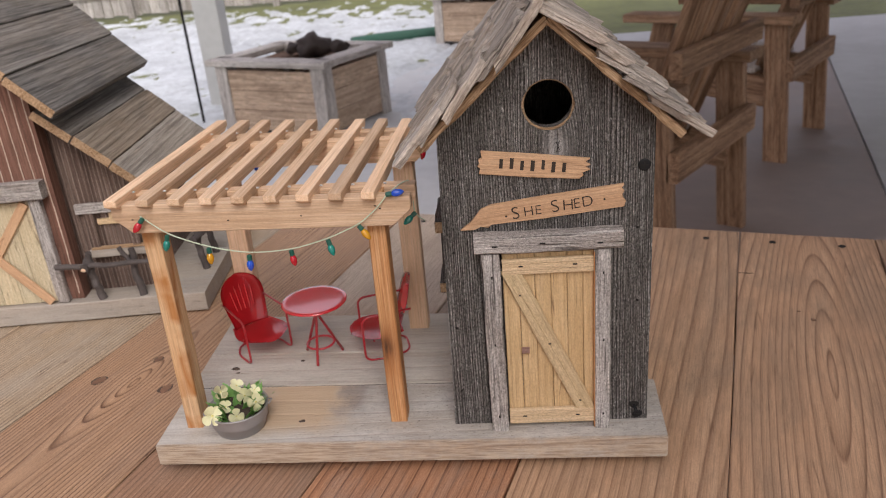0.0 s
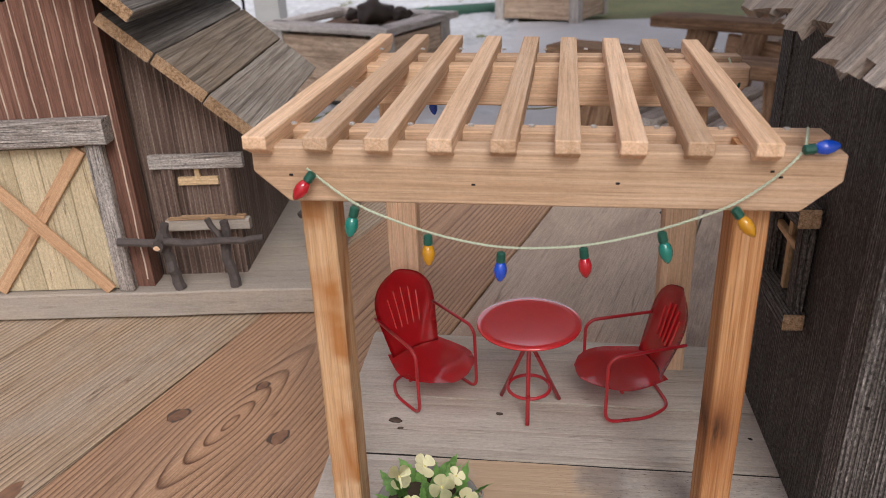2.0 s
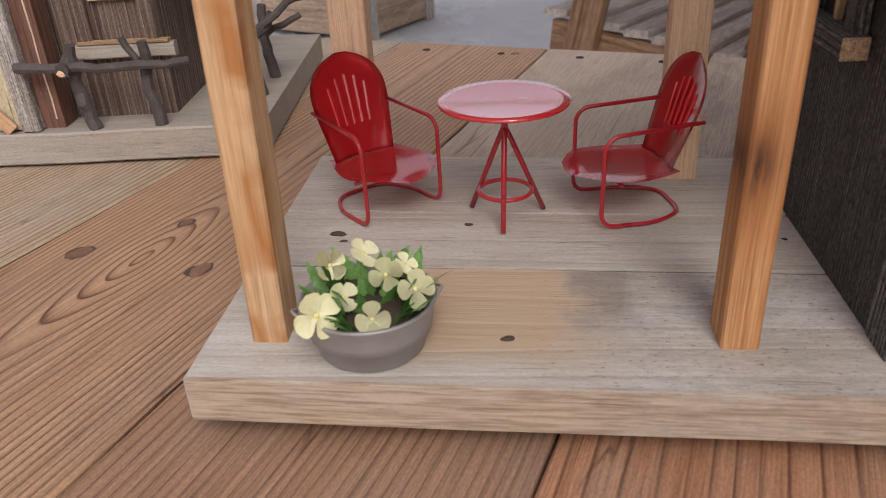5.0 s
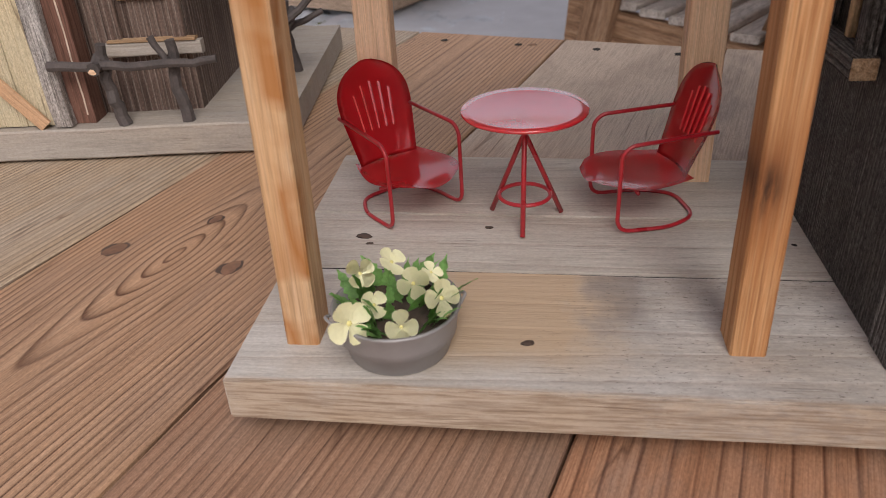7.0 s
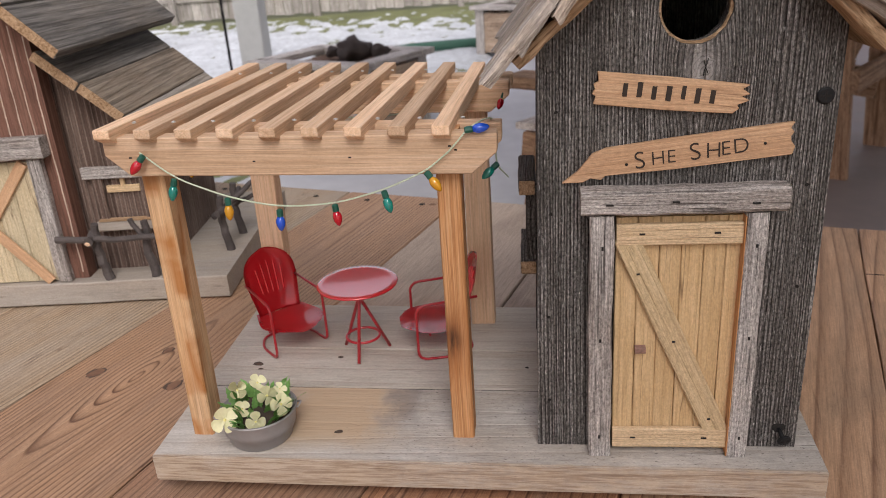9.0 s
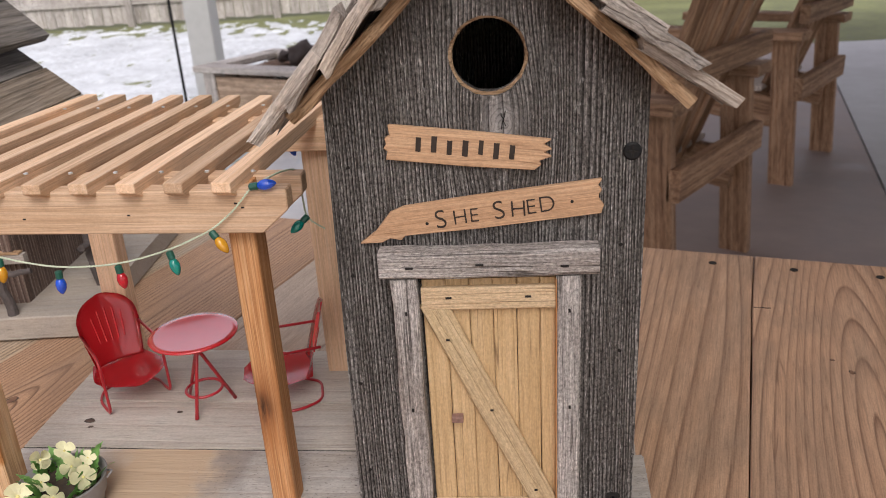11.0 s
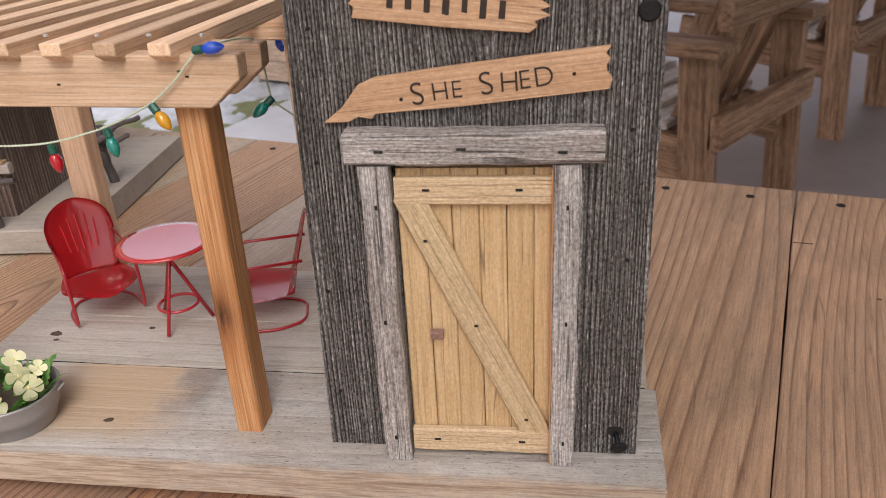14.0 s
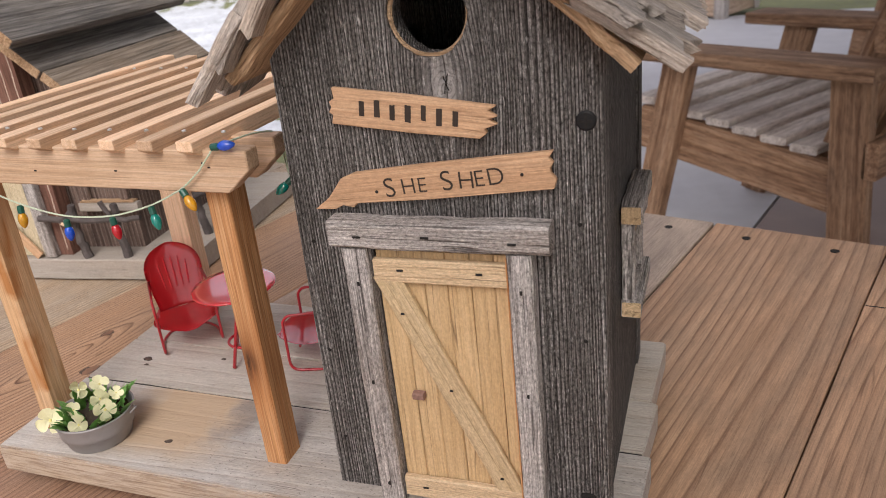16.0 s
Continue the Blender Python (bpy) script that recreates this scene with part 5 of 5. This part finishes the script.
for i in range(14):
    x = CX - 0.0702 + 0.0108 * i
    h = 0.225 + 0.062 * (1 - abs(x - CX) / (BW / 2))
    part("scratch_line", plank(h - 0.012, 0.001, 0.0005, 0.0002, 16, 0.0004), CREAM, barn, "pale groove worn in the siding", m=at(x, 0.0119, BZ + h / 2) @ UP)
# lean-to
LX0, LX1 = CX + BW / 2 + 0.0005, CX + BW / 2 + 0.0695
part("lean_to_front", slab([(0, LX0), (0, LX1), (0.136, LX1), (0.198, LX0)], 0.012), BARNRIDGE, barn, "ridged brown lean-to wall", m=at(0, 0.044, BZ) @ UP)
part("lean_to_side", plank(0.135, 0.16, 0.012, 0.0008), BARNRIDGE, barn, m=at(LX1 - 0.0062, 0.1245, BZ + 0.0675) @ UP @ pose(0, 0, 0, 90))
win = part("window", plank(0.072, 0.011, 0.006, 0.0008, 5, 0.0004), TRIMWOOD, barn, "stick-framed lean-to window", m=at(LX0 + 0.0445, 0.0280, BZ + 0.097) @ FACE)
inv = (at(LX0 + 0.0445, 0.0280, BZ + 0.097) @ FACE).inverted()
for x in (-0.024, 0.02):
    part("stile", plank(0.046, 0.009, 0.005, 0.0008, 4, 0.0004), BARNRIDGE, win, m=inv @ at(LX0 + 0.0445 + x, 0.0290, BZ + 0.069) @ UP)
part("mullion", plank(0.031, 0.0066, 0.003, 0.0005), PINE, win, m=inv @ at(LX0 + 0.043, 0.0302, BZ + 0.0805) @ FACE)
part("mullion", plank(0.013, 0.004, 0.003, 0.0005), PINE, win, m=inv @ at(LX0 + 0.043, 0.0302, BZ + 0.089) @ UP)
part("sill", plank(0.066, 0.009, 0.007, 0.0008, 4, 0.0004), BASEBOARD, win, m=inv @ at(LX0 + 0.046, 0.0270, BZ + 0.046) @ FACE)
part("sill", plank(0.06, 0.0018, 0.0075, 0.0004), SPLITWOOD, win, m=inv @ at(LX0 + 0.046, 0.0265, BZ + 0.0515) @ FACE)
# barn door
bd = part("door", plank(0.115, 0.019, 0.004, 0.0004, 4), BARNPINE, barn, "pale plank barn door with crossed braces", m=at(CX - 0.0385, 0.0098, BZ + 0.0585) @ UP)
inv = (at(CX - 0.0385, 0.0098, BZ + 0.0585) @ UP).inverted()
for i in range(1, 5):
    part("plank", plank(0.115, 0.0188, 0.004, 0.0004, 4), BARNPINE, bd, m=inv @ at(CX - 0.0385 + 0.0192 * i, 0.0098, BZ + 0.0585) @ UP)
part("brace", plank(0.145, 0.0095, 0.003, 0.0005), SIGNWOOD, bd, m=inv @ between((CX - 0.045, 0.006, BZ + 0.004), (CX + 0.043, 0.006, BZ + 0.114), 90))
part("brace", plank(0.145, 0.0095, 0.003, 0.0005), SIGNWOOD, bd, m=inv @ between((CX + 0.043, 0.0029, BZ + 0.004), (CX - 0.045, 0.0029, BZ + 0.114), 90))
for s in (-1, 1):
    part("jamb", plank(0.118, 0.012, 0.009, 0.001, 8, 0.0004), TRIMWOOD, barn, m=at(CX + s * 0.0555, 0.0072, BZ + 0.06) @ UP)
part("lintel", plank(0.138, 0.0185, 0.014, 0.0012, 8, 0.0005), TRIMWOOD, barn, m=at(CX, 0.0045, BZ + 0.1295) @ FACE)
# roofs of lapped boards
def barn_roof(name, eave, top, boards, depth, y0, lap):
    e, t = Vector(eave), Vector(top)
    run = (t - e).length
    d = (t - e).normalized()
    up = Vector((-d.z, 0, d.x)) if d.x > 0 else Vector((d.z, 0, -d.x))
    holder = None
    for k in range(boards):
        a = e + d * (run * k / boards)
        mid = a + d * (run / boards * 0.5) + up * (lap * k + 0.005)
        w = run / boards - 0.0008
        ax = Matrix(((0, d.x, up.x), (1, 0, 0), (0, d.z, up.z))).to_4x4()
        m = Matrix.Translation((mid.x, y0 + depth / 2 + 0.002 * (k % 2), mid.z)) @ ax
        bm = plank(depth, w, 0.009, 0.0008, 10, 0.0005)
        if holder is None:
            holder = part(name, bm, ROOFPALE if name == "lean_to_roof" else ROOFGREY, barn, "weathered grey roof boards", m=m)
        else:
            part("roof_board", bm, ROOFBROWN if k == 1 and name == "lean_to_roof" else ROOFGREY, holder, m=holder.matrix_basis.inverted() @ m)
        part("cut_end", plank(0.0012, w - 0.001, 0.0082, 0.0003, 1), SPLITWOOD, holder, "brown sawn board end", m=holder.matrix_basis.inverted() @ m @ at(-depth / 2 - 0.0003, 0, 0))


barn_roof("lean_to_roof", (-0.034, 0, BZ + 0.119), (-0.13, 0, BZ + 0.2055), 3, 0.225, -0.006, 0.0)
barn_roof("main_roof", (-0.097, 0, BZ + 0.2065), (CX, 0, BZ + 0.318), 3, 0.275, -0.028, 0.0012)
barn_roof("main_roof", (CX - 0.113, 0, BZ + 0.2065), (CX, 0, BZ + 0.318), 3, 0.275, -0.028, 0.0012)


def twig(parent, pts, r, taper=0.75):
    q2 = random.Random(len(pts) * 31 + int(abs(pts[0][0]) * 1e4))
    fine = []
    for a, b in zip(pts, pts[1:]):
        for k in range(4):
            p = Vector(a).lerp(Vector(b), k / 4)
            fine.append(p + Vector([q2.uniform(-r, r) * 0.28 for _ in range(3)]))
    fine.append(Vector(pts[-1]))
    return part("twig", tube(fine, r, 8, False, taper), TWIG, parent)


fence = thing("twig_fence", barn.matrix_basis @ at(0, 0, BZ), "rustic little fence of grey twigs on the barn base", "fence")
for x, y in ((-0.113, 0.006), (-0.068, 0.008), (-0.014, 0.066), (-0.014, 0.113)):
    twig(fence, [(x, y, -0.0005), (x - 0.004, y, 0.024), (x - 0.002, y, 0.055)], 0.0046)
twig(fence, [(-0.15, 0.001, 0.044), (-0.11, 0.0, 0.042), (-0.06, 0.002, 0.041), (-0.04, 0.003, 0.043)], 0.0034)
tip = twig(fence, [(-0.119, -0.006, 0.042), (-0.118, 0.012, 0.047)], 0.0045)
part("cut_end", lathe([(0.0038, 0.0), (0.0036, 0.0006), (0.001, 0.0007)], 12), CEDAR, fence, "pale cut twig end", m=at(-0.119, -0.0058, 0.042) @ FACE)
twig(fence, [(-0.082, 0.005, 0.058), (-0.07, 0.005, 0.036)], 0.0026)
twig(fence, [(-0.017, 0.05, 0.042), (-0.008, 0.09, 0.044), (-0.014, 0.125, 0.046)], 0.0034)
twig(fence, [(-0.024, 0.06, 0.036), (0.006, 0.1, 0.058), (0.02, 0.12, 0.06)], 0.003)
twig(fence, [(-0.014, 0.1, 0.036), (0.014, 0.104, 0.048)], 0.0028)


# ---- planters ----
def planter(m, label):
    p = thing("wooden_planter", m, label, "planter", "square wooden planters")
    w, d, h = 0.79, 0.62, 0.41
    for y, turn in ((0.012, 0), (d - 0.012, 180)):
        for k in range(3):
            part("board", plank(w - 0.09, 0.115, 0.022, 0.003, 3), PLANTERWOOD, p, m=at(w / 2, y, 0.075 + 0.1165 * k) @ FACE)
    for x in (0.012, w - 0.012):
        for k in range(3):
            part("board", plank(d - 0.09, 0.115, 0.022, 0.003, 3), PLANTERWOOD, p, m=at(x, d / 2, 0.075 + 0.1165 * k) @ ACROSS @ FACE)
    for x in (0.035, w - 0.035):
        for y in (0.035, d - 0.035):
            part("corner_post", plank(h - 0.02, 0.09, 0.09, 0.004, 2), PLANTERGREY, p, m=at(x, y, (h - 0.02) / 2) @ UP)
    for y in (0.02, d - 0.02):
        part("rim", plank(w + 0.1, 0.12, 0.036, 0.004, 4), PLANTERGREY, p, m=at(w / 2, y, h))
    for x in (0.02, w - 0.02):
        part("rim", plank(d - 0.082, 0.12, 0.036, 0.004, 4), PLANTERGREY, p, m=at(x, d / 2, h) @ ACROSS)
    bm = bmesh.new()
    bmesh.ops.create_grid(bm, x_segments=24, y_segments=24, size=0.3)
    for v in bm.verts:
        v.co.z += 0.03 * noise.noise(v.co * 9) + 0.02 * noise.noise(v.co * 23)
    part("soil", bm, LITTER, p, "bare soil and dead plant litter", m=at(w / 2, d / 2, h - 0.03))
    return p


def rock(x, y, z, s, seed):
    bm = bmesh.new()
    bmesh.ops.create_icosphere(bm, subdivisions=3, radius=1)
    for v in bm.verts:
        v.co *= 1 + 0.5 * noise.noise(v.co * 1.6 + Vector((seed, 0, 0))) + 0.22 * noise.noise(v.co * 3.5 + Vector((seed, 2, 0)))
        v.co.x, v.co.y, v.co.z = v.co.x * s, v.co.y * s * 0.8, v.co.z * s * 0.62
    ob = new("rock", mesh_of("rock", bm, ROCK, True))
    ob.matrix_basis = at(x, y, z)
    return tagged(ob, "rough dark rock on the planter soil", "rock", "rocks in the planter")


PL = at(-1.625, 4.12, FLOOR) @ pose(0, 0, 0, 0, 0, -26)
planter(PL, "square wooden planter of bare soil and rock")
for x, y, s, k in ((0.46, 0.36, 0.105, 1.0), (0.6, 0.42, 0.06, 4.0), (0.3, 0.38, 0.055, 9.0)):
    v = PL @ Vector((x, y, 0.41 + s * 0.35))
    rock(v.x, v.y, v.z, s, k)
planter(at(-0.5, 6.95, FLOOR) @ pose(0, 0, 0, 0, 0, -27), "square grey wooden planter at the patio edge")

hook = thing("garden_pole", at(-1.86, 4.35, FLOOR), "thin black steel garden pole", "pole")
part("pole", tube([(0, 0, -0.02), (0, 0, 1.7)], 0.009, 10), BLACK, hook)
edging = thing("lawn_edging", at(0, 0, FLOOR), "low dark green edging along the lawn", "edging")
part("tube", tube([(-1.35, 7.2, 0.03), (-1.1, 7.33, 0.035), (-0.5, 7.5, 0.035), (-0.1, 7.55, 0.03)], 0.05, 10), HOSE, edging)


# ---- big wooden patio chairs ----
def patio_chair(m):
    """Own x is forwards, z = 0 on the floor."""
    c = thing("wooden_patio_chair", m, "brown stained slatted wooden patio chair", "chair", "patio chairs")
    for s in (-1, 1):
        part("front_leg", plank(0.6, 0.095, 0.04, 0.004, 3), PATIOWOOD, c, m=between((0.33, s * 0.3, 0.0), (0.2, s * 0.3, 0.59), 90))
        part("back_leg", plank(0.6, 0.095, 0.04, 0.004, 3), PATIOWOOD, c, m=between((-0.33, s * 0.3, 0.0), (-0.29, s * 0.3, 0.59), 90))
        part("arm", plank(0.74, 0.13, 0.036, 0.006, 4), PATIOWOOD, c, m=at(0.0, s * 0.31, 0.61))
        part("side_rail", plank(0.68, 0.13, 0.038, 0.004, 3), PATIOWOOD, c, m=between((0.36, s * 0.265, 0.37), (-0.31, s * 0.265, 0.29), 90))
    for k in range(7):
        v = k / 6
        part("seat_slat", plank(0.56, 0.075, 0.022, 0.004, 2), GREYSLAT, c, m=at(0.35 - 0.52 * v, 0, 0.452 - 0.065 * v) @ ACROSS)
    part("back_rail", plank(0.64, 0.09, 0.038, 0.004, 2), PATIOWOOD, c, m=at(-0.36, 0, 0.4) @ ACROSS @ FACE)
    part("back_rail", plank(0.66, 0.07, 0.038, 0.004, 2), PATIOWOOD, c, m=at(-0.36, 0, 0.69) @ ACROSS @ FACE)
    for k in range(6):
        f = k - 2.5
        part("back_slat", plank(0.8, 0.055, 0.022, 0.004, 2), PATIOWOOD, c, m=between((-0.19, f * 0.078, 0.36), (-0.46, f * 0.108, 1.1), 0))
    return c


first_chair = patio_chair(pose(0.42, 2.135, FLOOR, 0, 0, 144.6))
copy_thing(first_chair, pose(1.148, 3.317, FLOOR, 0, 0, 144.6))
